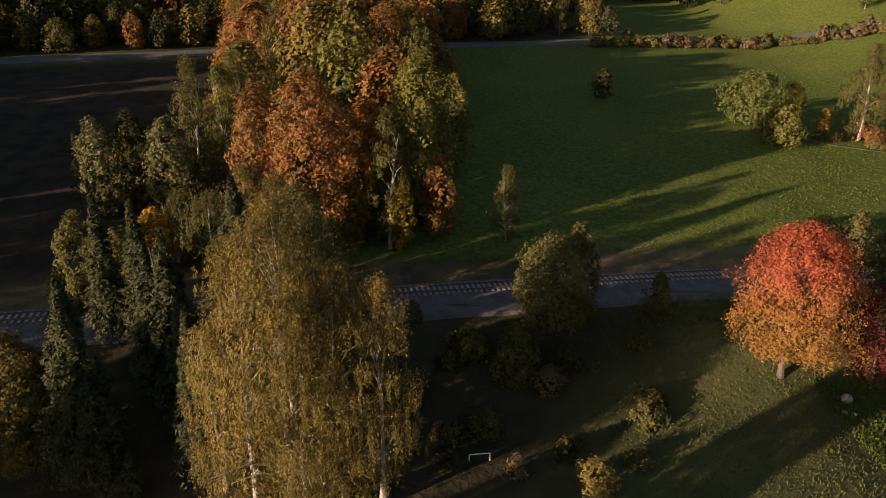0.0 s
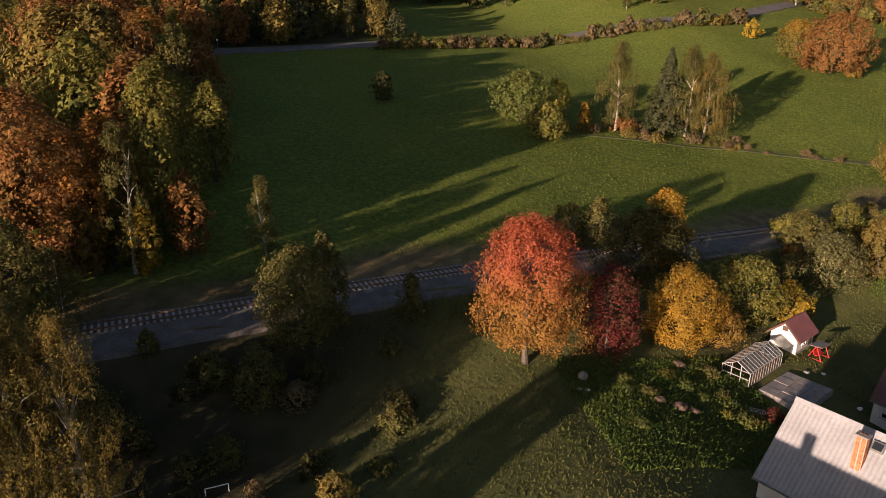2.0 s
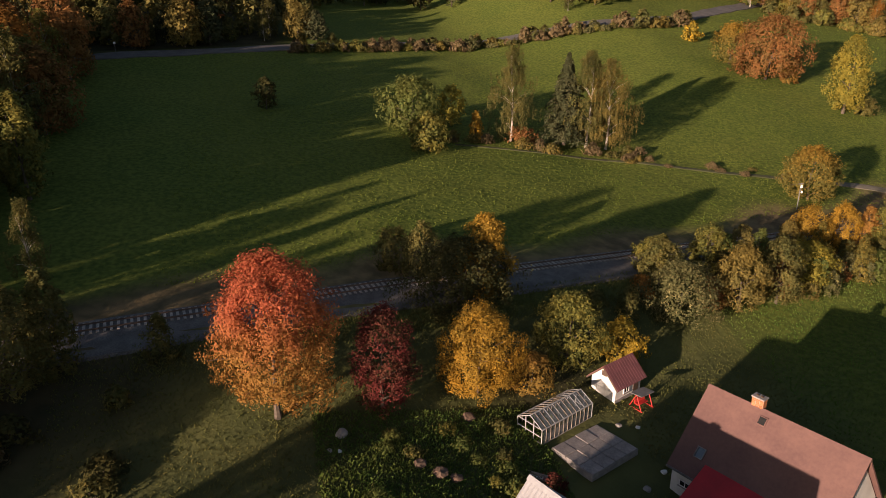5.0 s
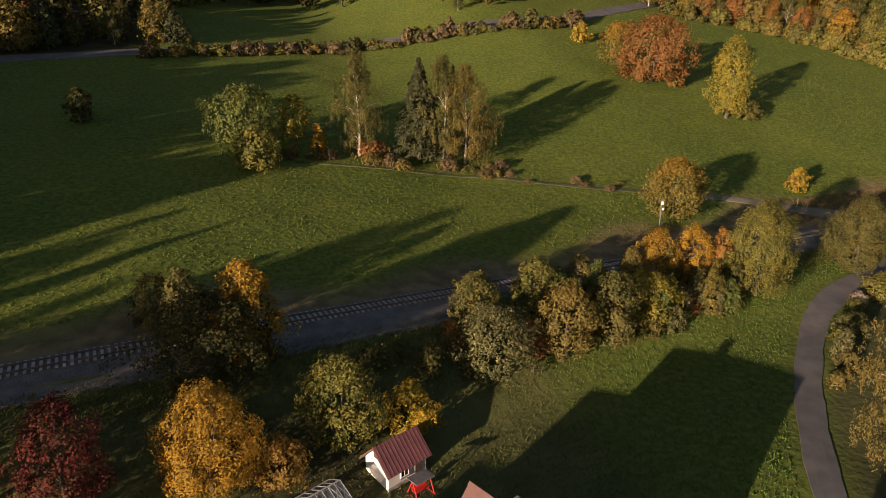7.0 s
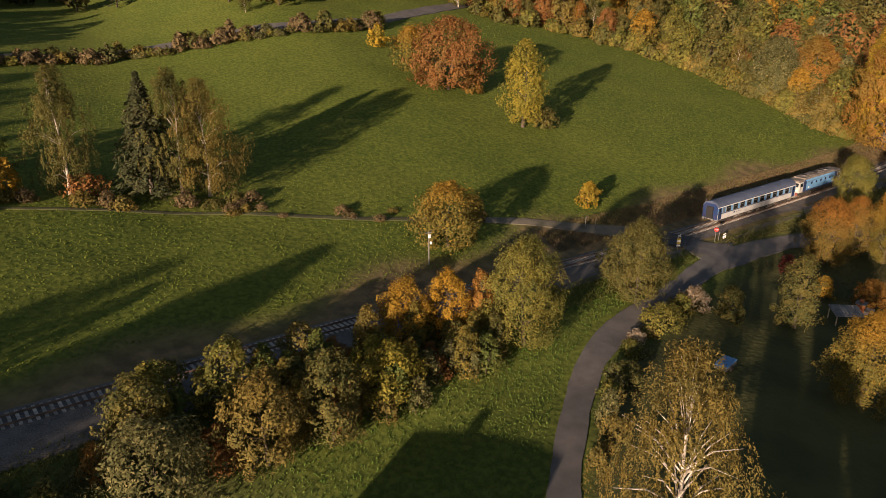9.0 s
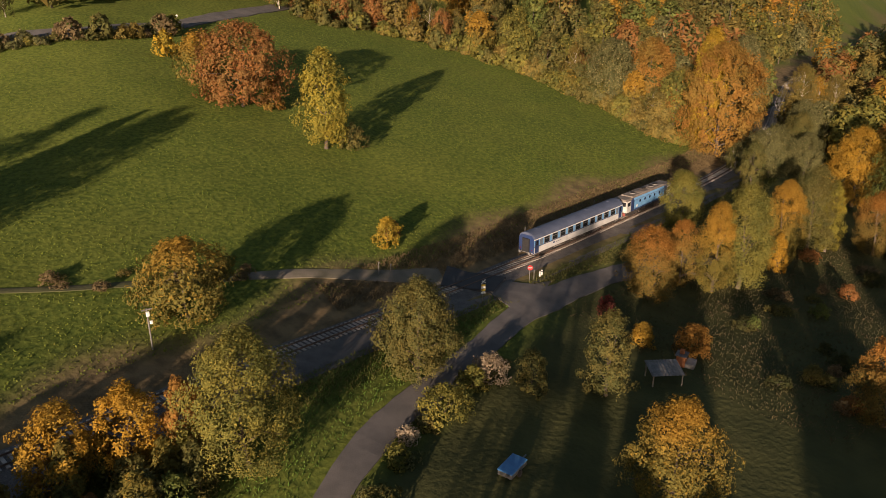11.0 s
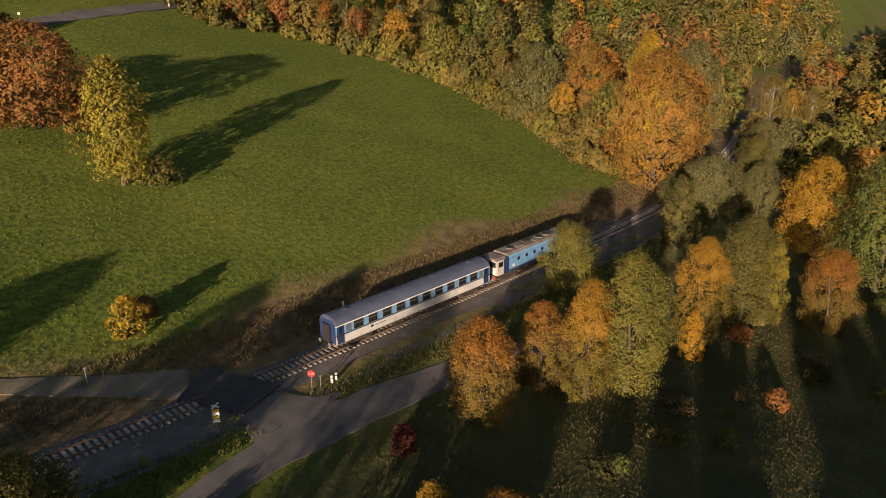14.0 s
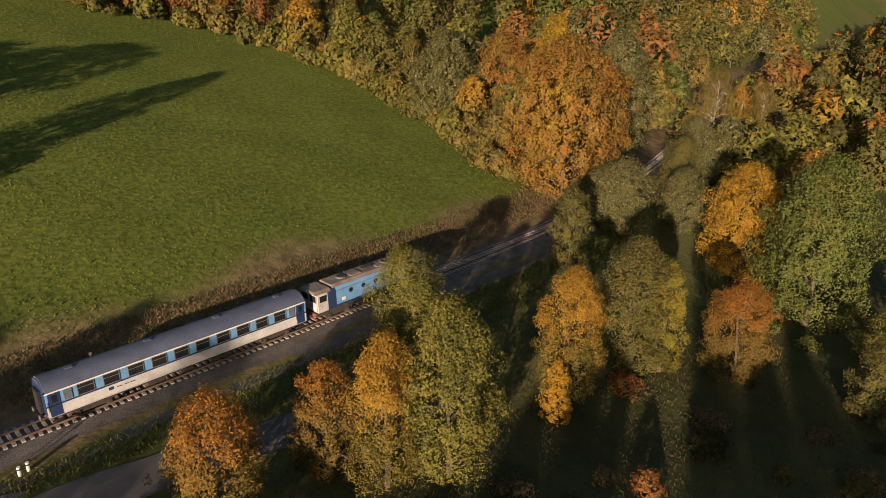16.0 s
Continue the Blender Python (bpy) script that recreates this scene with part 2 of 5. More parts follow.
# fallen leaves and tree shade put into the ground colour: under the western trees and on the slope between railway and
# road
litter_shade = soft(20, 8, GX.ravel() - 0.55 * (GY.ravel() - 50) + wob) * soft(9, 5, D)
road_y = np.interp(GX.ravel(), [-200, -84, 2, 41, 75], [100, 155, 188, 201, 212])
slope_shade = 0.9 * soft(46, 34, GX.ravel()) * soft(2, 6, GY.ravel() - road_y) + soft(-22, -34, GX.ravel() + 0.18 * (GY.ravel() - 90)) * soft(2, 6, D) * soft(0, -8, GY.ravel() - np.interp(GX.ravel(), [-200, -84, 2], [100, 155, 188]))
at = ground_me.attributes.new("litter_shade", "FLOAT", "POINT")
at.data.foreach_set("value", np.clip(0.85 * litter_shade + slope_shade + 0.22 * lane_side + 0.6 * soft(9, 3, np.hypot(GX.ravel() - 60, (GY.ravel() - 62) * 1.3)), 0, 1).astype(np.float32))
ground_me.materials.append(ground_material())
ground = tagged(new("ground", ground_me), "green meadow hillside with dry verge beside the railway", "ground", kind="structure")


def ribbon(name, pts, width, lift, material, label, category="road", step=1.5, kind="structure", crown=0.04):
    """A lane laid on the land along a line of waypoints, with thickness at its edges."""
    p = np.array(pts, float)
    s = np.concatenate([[0], np.cumsum(np.hypot(*np.diff(p, axis=0).T))])
    q = np.arange(0, s[-1], step)
    k = max(3, int(5 / step)) | 1
    cx, cy = [np.convolve(np.pad(np.interp(q, s, p[:, i]), k // 2, mode="reflect", reflect_type="odd"), np.ones(k) / k, "valid") for i in (0, 1)]
    tx, ty = np.gradient(cx), np.gradient(cy)
    ln = np.hypot(tx, ty)
    nxn, nyn = -ty / ln, tx / ln
    w = width if np.ndim(width) else np.full(len(q), float(width))
    if np.ndim(width):
        w = np.interp(q, s, width)
    w = w * (1 + 0.05 * np.sin(q * 0.7) + 0.03 * np.sin(q * 1.9 + 1))
    rows = []
    for f, dz in ((-0.5, -0.3), (-0.5, 0), (-0.2, crown), (0.2, crown), (0.5, 0), (0.5, -0.3)):
        X, Y = cx + nxn * w * f, cy + nyn * w * f
        rows.append(np.stack([X, Y, land_z(X, Y) + lift + dz], -1))
    V = np.stack(rows, 1)
    m, k = V.shape[:2]
    idx = np.arange(m * k).reshape(m, k)
    F = np.stack([idx[:-1, :-1], idx[1:, :-1], idx[1:, 1:], idx[:-1, 1:]], -1).reshape(-1, 4)
    F = F[:, ::-1]
    me = mesh_from(name, V.reshape(-1, 3), F.tolist())
    me.materials.append(material)
    return tagged(new(name, me), label, category, kind=kind)


ASPHALT = mat("asphalt", (0.115, 0.105, 0.10), (0.075, 0.07, 0.068), 0.5, 0.85, bump=0.3, bump_scale=14)
DARK_ASPHALT = mat("crossing_asphalt", (0.05, 0.048, 0.048), (0.035, 0.034, 0.035), 0.6, 0.8, bump=0.3, bump_scale=14)
GRAVEL = mat("gravel_track", (0.17, 0.145, 0.115), (0.085, 0.08, 0.05), 0.35, 0.95, bump=0.5, bump_scale=10)
BALLAST = mat("ballast", (0.165, 0.145, 0.13), (0.055, 0.05, 0.047), 0.7, 0.95, bump=1.0, bump_scale=9, fine=0.62)

ribbon("lane", [(92, 34), (102.7, 49.6), (107.5, 55.6), (112.7, 61.4), (119, 67.5), (125, 72.5), (132.8, 76.7), (142.5, 79.6), (150, 82.0), (156, 84.2), (161, 85.6), (167, 86.2), (177, 86.5), (190, 86), (205, 84)],
       [2.7, 2.7, 2.7, 2.7, 2.8, 3.0, 3.2, 3.2, 3.2, 3.2, 4.0, 4.4, 3.4, 2.8, 2.6], 0.12, ASPHALT, "narrow grey asphalt lane curving up to the crossing", "road")
ribbon("crossing_approach", [(163.4, 86.6), (162.6, 88.2), (162.0, 90.2), (161.8, 92.6)], [12.0, 8.0, 5.8, 5.4], 0.135, ASPHALT, "asphalt approach to the level crossing", "road", step=0.5)
ribbon("level_crossing", [(162.0, 92.0), (160.2, 95.3), (157.2, 98.8)], 5.6, 0.36, DARK_ASPHALT, "dark asphalt deck of the level crossing between the rails", "level crossing", step=0.6, crown=0.0)
ribbon("field_track", [(157.4, 98.5), (153.5, 100.0), (149, 101.8), (141, 105), (133, 107.2)], [4.4, 3.4, 2.6, 1.9, 1.5], 0.1, GRAVEL, "pale rutted gravel field track", "track")
# the rut's dark colour holds the shade of its ditch
ribbon("rutted_path", [(133, 107.2), (116, 111.5), (97.6, 118.9), (80, 124.5), (66, 127.5)], [1.5, 1.1, 0.9, 0.8, 0.6], 0.08,
       mat("rut_shade", (0.075, 0.078, 0.03), (0.035, 0.036, 0.018), 0.35, 0.95, bump=0.5), "rutted path along the meadow, ditch shade in its colour", "path")
ribbon("upper_road", [(-200, 100), (-84, 155), (-59, 165), (2, 188), (41, 201), (75, 212), (97, 214), (120, 210.5), (144, 207), (166, 213), (200, 232), (260, 270)], 5.5, 0.25, ASPHALT,
       "grey asphalt country road on the slope above the meadow", "road", step=3)

# ---- the railway ----
track = thing("railway_track", Matrix(), "single rusty railway track on concrete sleepers and dark ballast", "railway track", kind="structure")
tx = np.arange(-260, 420, 1.0)


def swept(profile, x0, x1, step=1.0):
    """Sweeps a cross-section (offset to the far side, height) along the track."""
    X = np.arange(x0, x1, step)
    Y, Z = track_y(X), track_z(X)
    a = np.arctan(np.gradient(Y, X))
    V = np.stack([np.stack([X - np.sin(a) * o, Y + np.cos(a) * o, Z + h], -1) for o, h in profile], 1)
    m, k = V.shape[:2]
    i = np.arange(m * k).reshape(m, k)
    F = np.stack([i[:-1, :-1], i[1:, :-1], i[1:, 1:], i[:-1, 1:]], -1).reshape(-1, 4)[:, ::-1]
    return mesh_from("swept", V.reshape(-1, 3), F.tolist())


part("ballast_bed", swept([(-6.8, -0.8), (-6.0, -0.08), (-2.7, 0.02), (-1.55, 0.17), (1.55, 0.17), (2.6, 0.0), (3.4, -0.3)], -300, 440), BALLAST, track, "dark grey stone ballast")
RAIL = mat("rail_steel", (0.17, 0.115, 0.085), (0.10, 0.065, 0.05), 1.5, 0.6, 0.25)
SLEEPER = mat("concrete_sleeper", (0.36, 0.325, 0.285), (0.22, 0.19, 0.165), 2.0, 0.9, bump=0.3, vary=0.22)
for side in (-0.75, 0.75):
    part("rail", swept([(side - 0.07, 0.27), (side - 0.035, 0.30), (side - 0.036, 0.44), (side + 0.036, 0.44), (side + 0.035, 0.30), (side + 0.07, 0.27)], -300, 440), RAIL, track, "rusty rail with worn top")


def box_bm(x0, x1, y0, y1, z0, z1, bevel=0.0, segments=1):
    bm = bmesh.new()
    bmesh.ops.create_cube(bm, size=1.0, matrix=Matrix.Translation(((x0 + x1) / 2, (y0 + y1) / 2, (z0 + z1) / 2)) @ Matrix.Diagonal((x1 - x0, y1 - y0, z1 - z0, 1)))
    if bevel:
        bmesh.ops.bevel(bm, geom=bm.edges[:], offset=bevel, segments=segments, affect="EDGES")
    return bm


def track_pose(x, o=0.0, h=0.0):
    a = math.atan((track_y(x + 0.5) - track_y(x - 0.5)).item())
    p = math.atan((track_z(x + 2.0) - track_z(x - 2.0)).item() / 4)
    return pose(x - math.sin(a) * o, track_y(x).item() + math.cos(a) * o, track_z(x).item() + h, 0, -math.degrees(p), math.degrees(a))


sl_bm = bmesh.new()
vs = [sl_bm.verts.new((sx * (0.13 if z else 0.15), y, z)) for y in (-1.3, -0.5, 0.5, 1.3) for sx, z in ((-1, 0), (-1, 0.2 if abs(y) > 1 else 0.17), (1, 0.2 if abs(y) > 1 else 0.17), (1, 0))]
for k in range(3):
    for j in range(3):
        sl_bm.faces.new((vs[4 * k + j], vs[4 * k + j + 1], vs[4 * k + 5 + j], vs[4 * k + 4 + j]))
sl_bm.faces.new(vs[0:4][::-1]), sl_bm.faces.new(vs[12:16])
bmesh.ops.recalc_face_normals(sl_bm, faces=sl_bm.faces[:])
sleeper_me = bpy.data.meshes.new("sleeper")
sl_bm.to_mesh(sleeper_me)
sl_bm.free()
sleeper_me.materials.append(SLEEPER)

# ---- trees ----
def tube(verts, faces, pts, radii, sides=6):
    """Appends a tapered tube along pts."""
    base = len(verts)
    pts = [Vector(p) for p in pts]
    for i, (p, r) in enumerate(zip(pts, radii)):
        way = (pts[min(i + 1, len(pts) - 1)] - pts[max(i - 1, 0)]).normalized()
        u = way.orthogonal().normalized()
        v = way.cross(u)
        for k in range(sides):
            a = 2 * math.pi * k / sides
            verts.append(p + u * (r * math.cos(a)) + v * (r * math.sin(a)))
    for i in range(len(pts) - 1):
        for k in range(sides):
            a, b = base + i * sides + k, base + i * sides + (k + 1) % sides
            faces.append((a, b, b + sides, a + sides))


def leaf_blades(c, nrm, length, rng, droop=0.0, width=0.62):
    """Pointed leaf sprays at the places c that face nrm."""
    n = len(c)
    nrm = nrm / np.maximum(np.linalg.norm(nrm, axis=1, keepdims=True), 1e-6)
    r = rng.normal(size=(n, 3))
    r[:, 2] -= droop * 2.5
    u = r - nrm * np.sum(r * nrm, 1, keepdims=True)
    u /= np.maximum(np.linalg.norm(u, axis=1, keepdims=True), 1e-6)
    v = np.cross(nrm, u)
    s = (length * rng.uniform(0.6, 1.35, n))[:, None]
    bend = nrm * s * rng.uniform(-0.25, 0.25, (n, 1))
    w = s * width * 0.55
    return np.stack([c - u * s * 0.5 + v * w, c + u * s * 0.6 + bend, c - u * s * 0.5 - v * w], 1).reshape(-1, 3)


def crown_points(kind, h, r, n, rng, clear=None):
    """Places, facings and the limbs' ends of a crown h high and r wide at its widest."""
    if kind == "spruce":
        lv = rng.uniform(0.04, 1, n) ** 0.8
        lev = np.minimum(np.round(lv * h / 0.85) * 0.85 / h + rng.normal(0, 0.008, n), 1.0)
        az = np.round(rng.uniform(0, 2 * math.pi, n) * 8 / (2 * math.pi)) * 2 * math.pi / 8 + np.round(lev * h / 0.85) * 1.7 + rng.normal(0, 0.15, n)
        rad = r * (1 - lev) ** 0.85 * rng.uniform(0.12, 1, n) ** 0.6 * (0.86 + 0.24 * np.sin(az * 3 + lev * 20))
        c = np.stack([np.cos(az) * rad, np.sin(az) * rad, 0.05 * h + lev * 0.95 * h - 0.34 * rad + rng.normal(0, 0.1, n)], -1)
        nr = np.stack([np.cos(az) * 0.5, np.sin(az) * 0.5, np.full(n, 0.9)], -1) + rng.normal(0, 0.35, (n, 3))
        return c, nr, np.zeros((0, 3))
    lo = {"round": 0.06, "birch": 0.13, "bush": 0.02}[kind] if clear is None else clear
    knots = {"birch": ([0, 0.12, 0.35, 0.65, 0.88, 1], [0.55, 0.95, 1.0, 0.72, 0.38, 0.08]), "bush": ([0, 0.3, 0.6, 0.85, 1], [0.95, 1.0, 0.82, 0.5, 0.12]),
             "round": ([0, 0.12, 0.4, 0.68, 0.88, 1], [0.62, 0.9, 1.0, 0.86, 0.55, 0.14])}[kind]
    ph = rng.uniform(0, 6.28, 5)

    def outline(az, u):
        return np.interp(u, *knots) * (1 + 0.13 * np.sin(2 * az + ph[0]) + 0.13 * np.sin(3 * az + 5 * u + ph[1]) + 0.11 * np.sin(5 * az - 9 * u + ph[2]) + 0.08 * np.sin(15 * u + 2 * az + ph[3]))

    k = int(np.clip((52 if kind != "birch" else 26) * r * h / 12, 60, 420))
    u, az = rng.uniform(0, 1, k) ** 0.9, rng.uniform(0, 2 * math.pi, k)
    rad = r * outline(az, u) * (rng.uniform(0.62, 1.12, k) if kind != "birch" else np.sqrt(rng.uniform(0.08, 1, k)))
    cc = np.stack([np.cos(az) * rad, np.sin(az) * rad, h * (lo + (0.97 - lo) * u)], -1)
    size = np.clip(0.13 * r * rng.uniform(0.5, 1.6, k) + 0.12, 0.22, 0.85)
    pick = rng.choice(k, n, p=size ** 2 / np.sum(size ** 2))
    off = rng.normal(size=(n, 3))
    off /= np.linalg.norm(off, axis=1, keepdims=True)
    dist = size[pick, None] * rng.uniform(0.2, 1.0, (n, 1)) ** 0.5
    c = cc[pick] + off * dist * np.array([1.0, 1.0, 1.25])
    if kind == "birch":
        # twigs hang in tassels from the limbs' ends
        strand = rng.integers(0, 7, n) * 1.9 + pick * 2.3
        c[:, :2] = cc[pick, :2] + np.stack([np.cos(strand * 7.7), np.sin(strand * 5.1)], -1) * size[pick, None] * 0.9 + rng.normal(0, 0.10, (n, 2))
        c[:, 2] = cc[pick, 2] + 0.3 * size[pick] - rng.uniform(0, 1, n) * (0.8 + size[pick] * 2.6 * (0.5 + 0.5 * np.sin(strand * 3.3)))
    else:
        # a thinner skin of leaves closes the crown between its clumps
        m = int(n * 0.28)
        us, az2 = rng.uniform(0, 1, m), rng.uniform(0, 2 * math.pi, m)
        rs = r * outline(az2, us) * rng.uniform(0.66, 0.95, m)
        c[:m] = np.stack([np.cos(az2) * rs, np.sin(az2) * rs, h * (lo + (0.97 - lo) * us)], -1) + rng.normal(0, 0.12, (m, 3))
    ctr = np.array([0, 0, h * 0.45])
    nr = off * 0.25 + (c - ctr) / np.array([r, r, h * 0.5]) * 1.0 + np.array([0, 0, 0.25]) + rng.normal(0, 0.45, (n, 3))
    c[:, 2] = np.maximum(c[:, 2], 0.1)
    return c, nr, cc


def build_tree(kind, h, r, seed, density=1.0, leaf=1.0, far=75.0, clear=None, limb=1.0):
    """Meshes of trunk and crown of one tree."""
    rng = np.random.default_rng(seed)
    area = 2 * math.pi * r * h * 0.8
    n = int(np.clip(area * (84 if far < 82 else 70) * density * (75.0 / far) ** 1.5 * (1.6 if kind == "birch" else 1.0), 400, 32000 if kind == "birch" else 30000))
    cover = {"round": 1.5, "birch": 1.05, "bush": 1.6, "spruce": 2.3}[kind]
    length = leaf * 0.92 * float(np.clip(math.sqrt(area * cover / n / 0.34), 0.14, 1.0))
    c, nr, cc = crown_points(kind, h, r, n, rng, clear)
    if kind == "spruce":
        q = leaf_blades(c, nr, length * 1.15, rng, 0.25, 0.42)
    else:
        q = leaf_blades(c, nr, length, rng, 0.9 if kind == "birch" else 0.1, 0.4 if kind == "birch" else 0.62)
    crown = loose_mesh("crown", q, n, 3)
    verts, faces = [], []
    stems = 1 if kind != "bush" else 4
    for s in range(stems):
        top = h * (0.8 if kind == "birch" else 0.93 if kind == "spruce" else 0.72 if kind == "round" else 0.6)
        lean = rng.normal(0, 0.03 * h, 2) if stems == 1 else rng.normal(0, 0.35 * r, 2)
        r0 = max(0.035 * 1, ((0.011 if kind == "birch" else 0.016) * h + 0.03) if kind != "bush" else 0.05)
        ks = np.linspace(0, 1, 7)
        pts = [(lean[0] * k * k + 0.04 * r * math.sin(3 * k + seed), lean[1] * k * k + 0.04 * r * math.cos(4 * k + seed), -0.25 + (top + 0.25) * k) for k in ks]
        tube(verts, faces, pts, [r0 * (1.35 if k == 0 else 1) * (1 - 0.88 * k) for k in ks], 7 if kind != "bush" else 4)
        if kind in ("round", "birch"):
            for e in cc[rng.permutation(len(cc))[: ((46 if h > 16 and far < 70 else 24) if kind == "birch" else 12)]]:
                zf = np.clip(e[2] / top * (0.72 if kind == "round" else 0.8), 0.12, 0.95)
                j = zf * 6
                a = Vector(pts[int(j)]).lerp(Vector(pts[min(int(j) + 1, 6)]), j - int(j))
                e = Vector(e)
                mid = a.lerp(e, 0.5) + Vector((0, 0, 0.06 * h if kind == "round" else 0.03 * h))
                rr = r0 * (1 - 0.85 * zf) * 0.55 * limb
                tube(verts, faces, [a, mid, e], [rr, rr * 0.7, rr * 0.18], 4)
    return mesh_from("trunk", verts, faces), crown


KIND_WORD = {"round": "broadleaf_tree", "birch": "birch_tree", "spruce": "spruce_tree", "bush": "bush"}
COLOUR_WORD = {"gold": "golden brown", "olive": "olive green", "lime": "yellow-green", "green": "fresh green", "darkgreen": "dark green", "sage": "grey-green",
               "yellow": "bright yellow", "amber": "amber yellow", "orange": "orange", "bronze": "golden bronze", "honey": "golden orange", "lemon": "lemon yellow", "rust": "rust brown", "red": "fiery red and orange", "crimson": "dark crimson",
               "pine": "dark green", "blossom": "pale cream", "straw": "straw-coloured"}
TREE_SEED = [100]


def plant(x, y, h, r, kind, colour, where="", density=1.0, leaf=1.0, group="", clear=None, limb=1.0):
    """One tree or bush of its own on the land."""
    TREE_SEED[0] += 1
    seed = TREE_SEED[0]
    far = math.hypot(max(y - 0.23 * x, 20.0), 36.0)
    trunk, crown = build_tree(kind, h, r * (0.9 if kind != "bush" else 1.0), seed, density * 0.53, leaf * 1.03, far, clear, limb)
    noun = {"round": "autumn tree", "birch": "drooping pale-trunked birch", "spruce": "conical spruce", "bush": "bush"}[kind]
    size = "tall " if h > 15 else "small " if h < 6 and kind != "bush" else "low " if h < 2.6 else ""
    t = thing(KIND_WORD[kind], pose(x, y, land_z(x, y).item() - 0.05, 0, 0, (seed * 47) % 360), f"{size}{COLOUR_WORD[colour]} {noun} {where or 'on the grass'}".strip(), "bush" if kind == "bush" else "tree", group)
    part("trunk" if kind != "bush" else "stem", trunk, BIRCH_BARK if kind == "birch" else BARK, t)
    part("crown", crown, LEAF[colour], t)
    return t


plant(-4.4, 43.5, 20.1, 4.0, "birch", "gold", "in the rough garden ground", 1.3, 0.9)
plant(-9.9, 41.4, 20.5, 4.2, "birch", "gold", "in the rough garden ground", 1.3, 0.9)
plant(-17.1, 44.9, 15.3, 3.2, "birch", "gold", "in the rough garden ground")
plant(-31.7, 47.2, 9.9, 2.8, "round", "olive", "in the rough garden ground")
plant(-31.0, 62.0, 9.3, 3.1, "round", "olive", "beside the railway bank")
plant(-30.4, 76.8, 7.6, 3.7, "birch", "olive", "on the far railway bank")
plant(-18.7, 74.0, 11.3, 3.9, "birch", "olive", "on the far railway bank")
plant(-12.1, 70.9, 7.9, 3.8, "birch", "olive", "on the far railway bank")
plant(-41.6, 99.6, 6.2, 3.3, "round", "sage", "in the wood above the railway")
plant(-29.9, 94.9, 17.8, 3.6, "birch", "lime", "in the wood above the railway")
plant(-21.3, 95.9, 14.3, 4.1, "round", "rust", "in the wood above the railway")
plant(-10.1, 97.2, 11.4, 4.1, "round", "olive", "in the wood above the railway")
plant(1.5, 105.0, 14.6, 3.3, "round", "lime", "in the wood above the railway")
plant(-11.9, 158.7, 8.5, 5.1, "round", "lime", "in the wood above the railway")
plant(-23.0, 177.7, 15.8, 8.4, "round", "rust", "in the wood above the railway")
plant(-11.3, 42.8, 26.0, 6.5, "birch", "gold", "in the rough garden ground", 1.3, 0.9)
plant(-7.5, 43.8, 21.1, 5.5, "birch", "gold", "in the rough garden ground", 1.3, 0.9)
plant(-14.4, 44.0, 22.6, 4.9, "birch", "gold", "in the rough garden ground", 1.3, 0.9)
plant(-9.5, 46.3, 23.9, 4.6, "birch", "olive", "in the rough garden ground", 1.3, 0.9)
plant(-24.6, 53.0, 14.0, 3.3, "spruce", "pine", "beside the railway bank")
plant(-6.2, 43.8, 5.2, 1.5, "spruce", "lime", "in the rough garden ground")
plant(-27.6, 45.3, 17.4, 5.0, "spruce", "pine", "in the rough garden ground")
plant(-33.1, 45.8, 12.4, 3.4, "round", "gold", "in the rough garden ground")
plant(-23.9, 44.0, 4.2, 1.8, "spruce", "pine", "in the rough garden ground")
plant(-34.9, 61.9, 11.1, 2.5, "round", "olive", "beside the railway bank")
plant(-30.5, 57.6, 13.9, 2.9, "spruce", "pine", "beside the railway bank")
plant(-37.1, 61.8, 4.7, 1.7, "round", "lime", "beside the railway bank")
plant(-31.9, 72.2, 7.1, 2.7, "round", "honey", "on the far railway bank")
plant(-42.5, 91.4, 6.8, 3.3, "round", "bronze", "in the wood above the railway")
plant(-43.0, 84.4, 12.5, 3.2, "round", "sage", "in the wood above the railway")
plant(-39.4, 86.5, 13.1, 3.1, "round", "darkgreen", "in the wood above the railway")
plant(-34.6, 85.4, 12.7, 3.4, "round", "sage", "in the wood above the railway")
plant(-47.8, 88.8, 8.6, 1.7, "spruce", "pine", "in the wood above the railway")
plant(-32.9, 85.6, 7.1, 3.3, "round", "olive", "in the wood above the railway")
plant(-34.1, 94.4, 18.8, 3.0, "birch", "olive", "in the wood above the railway")
plant(-29.4, 99.0, 18.8, 3.7, "birch", "lime", "in the wood above the railway")
plant(-22.5, 83.5, 18.4, 3.8, "round", "rust", "in the wood above the railway")
plant(-15.4, 79.7, 20.9, 6.3, "round", "rust", "on the far railway bank")
plant(-11.3, 80.1, 15.9, 3.8, "round", "orange", "on the far railway bank")
plant(-29.0, 127.9, 15.9, 4.0, "round", "green", "in the wood above the railway")
plant(-22.4, 132.4, 23.1, 8.1, "round", "rust", "in the wood above the railway")
plant(-32.5, 127.4, 17.7, 3.6, "round", "rust", "in the wood above the railway")
plant(-9.9, 131.0, 15.3, 4.3, "round", "olive", "in the wood above the railway")
plant(-2.7, 85.5, 22.4, 4.8, "round", "lime", "in the wood above the railway")
plant(-6.4, 79.1, 17.8, 2.8, "birch", "olive", "on the far railway bank")
plant(-17.1, 148.7, 13.6, 4.8, "birch", "olive", "in the wood above the railway")
plant(-4.8, 79.3, 8.0, 1.9, "round", "yellow", "on the far railway bank")
plant(-10.5, 78.7, 8.8, 1.8, "round", "bronze", "on the far railway bank")
plant(-8.5, 80.4, 7.2, 1.8, "spruce", "pine", "on the far railway bank")
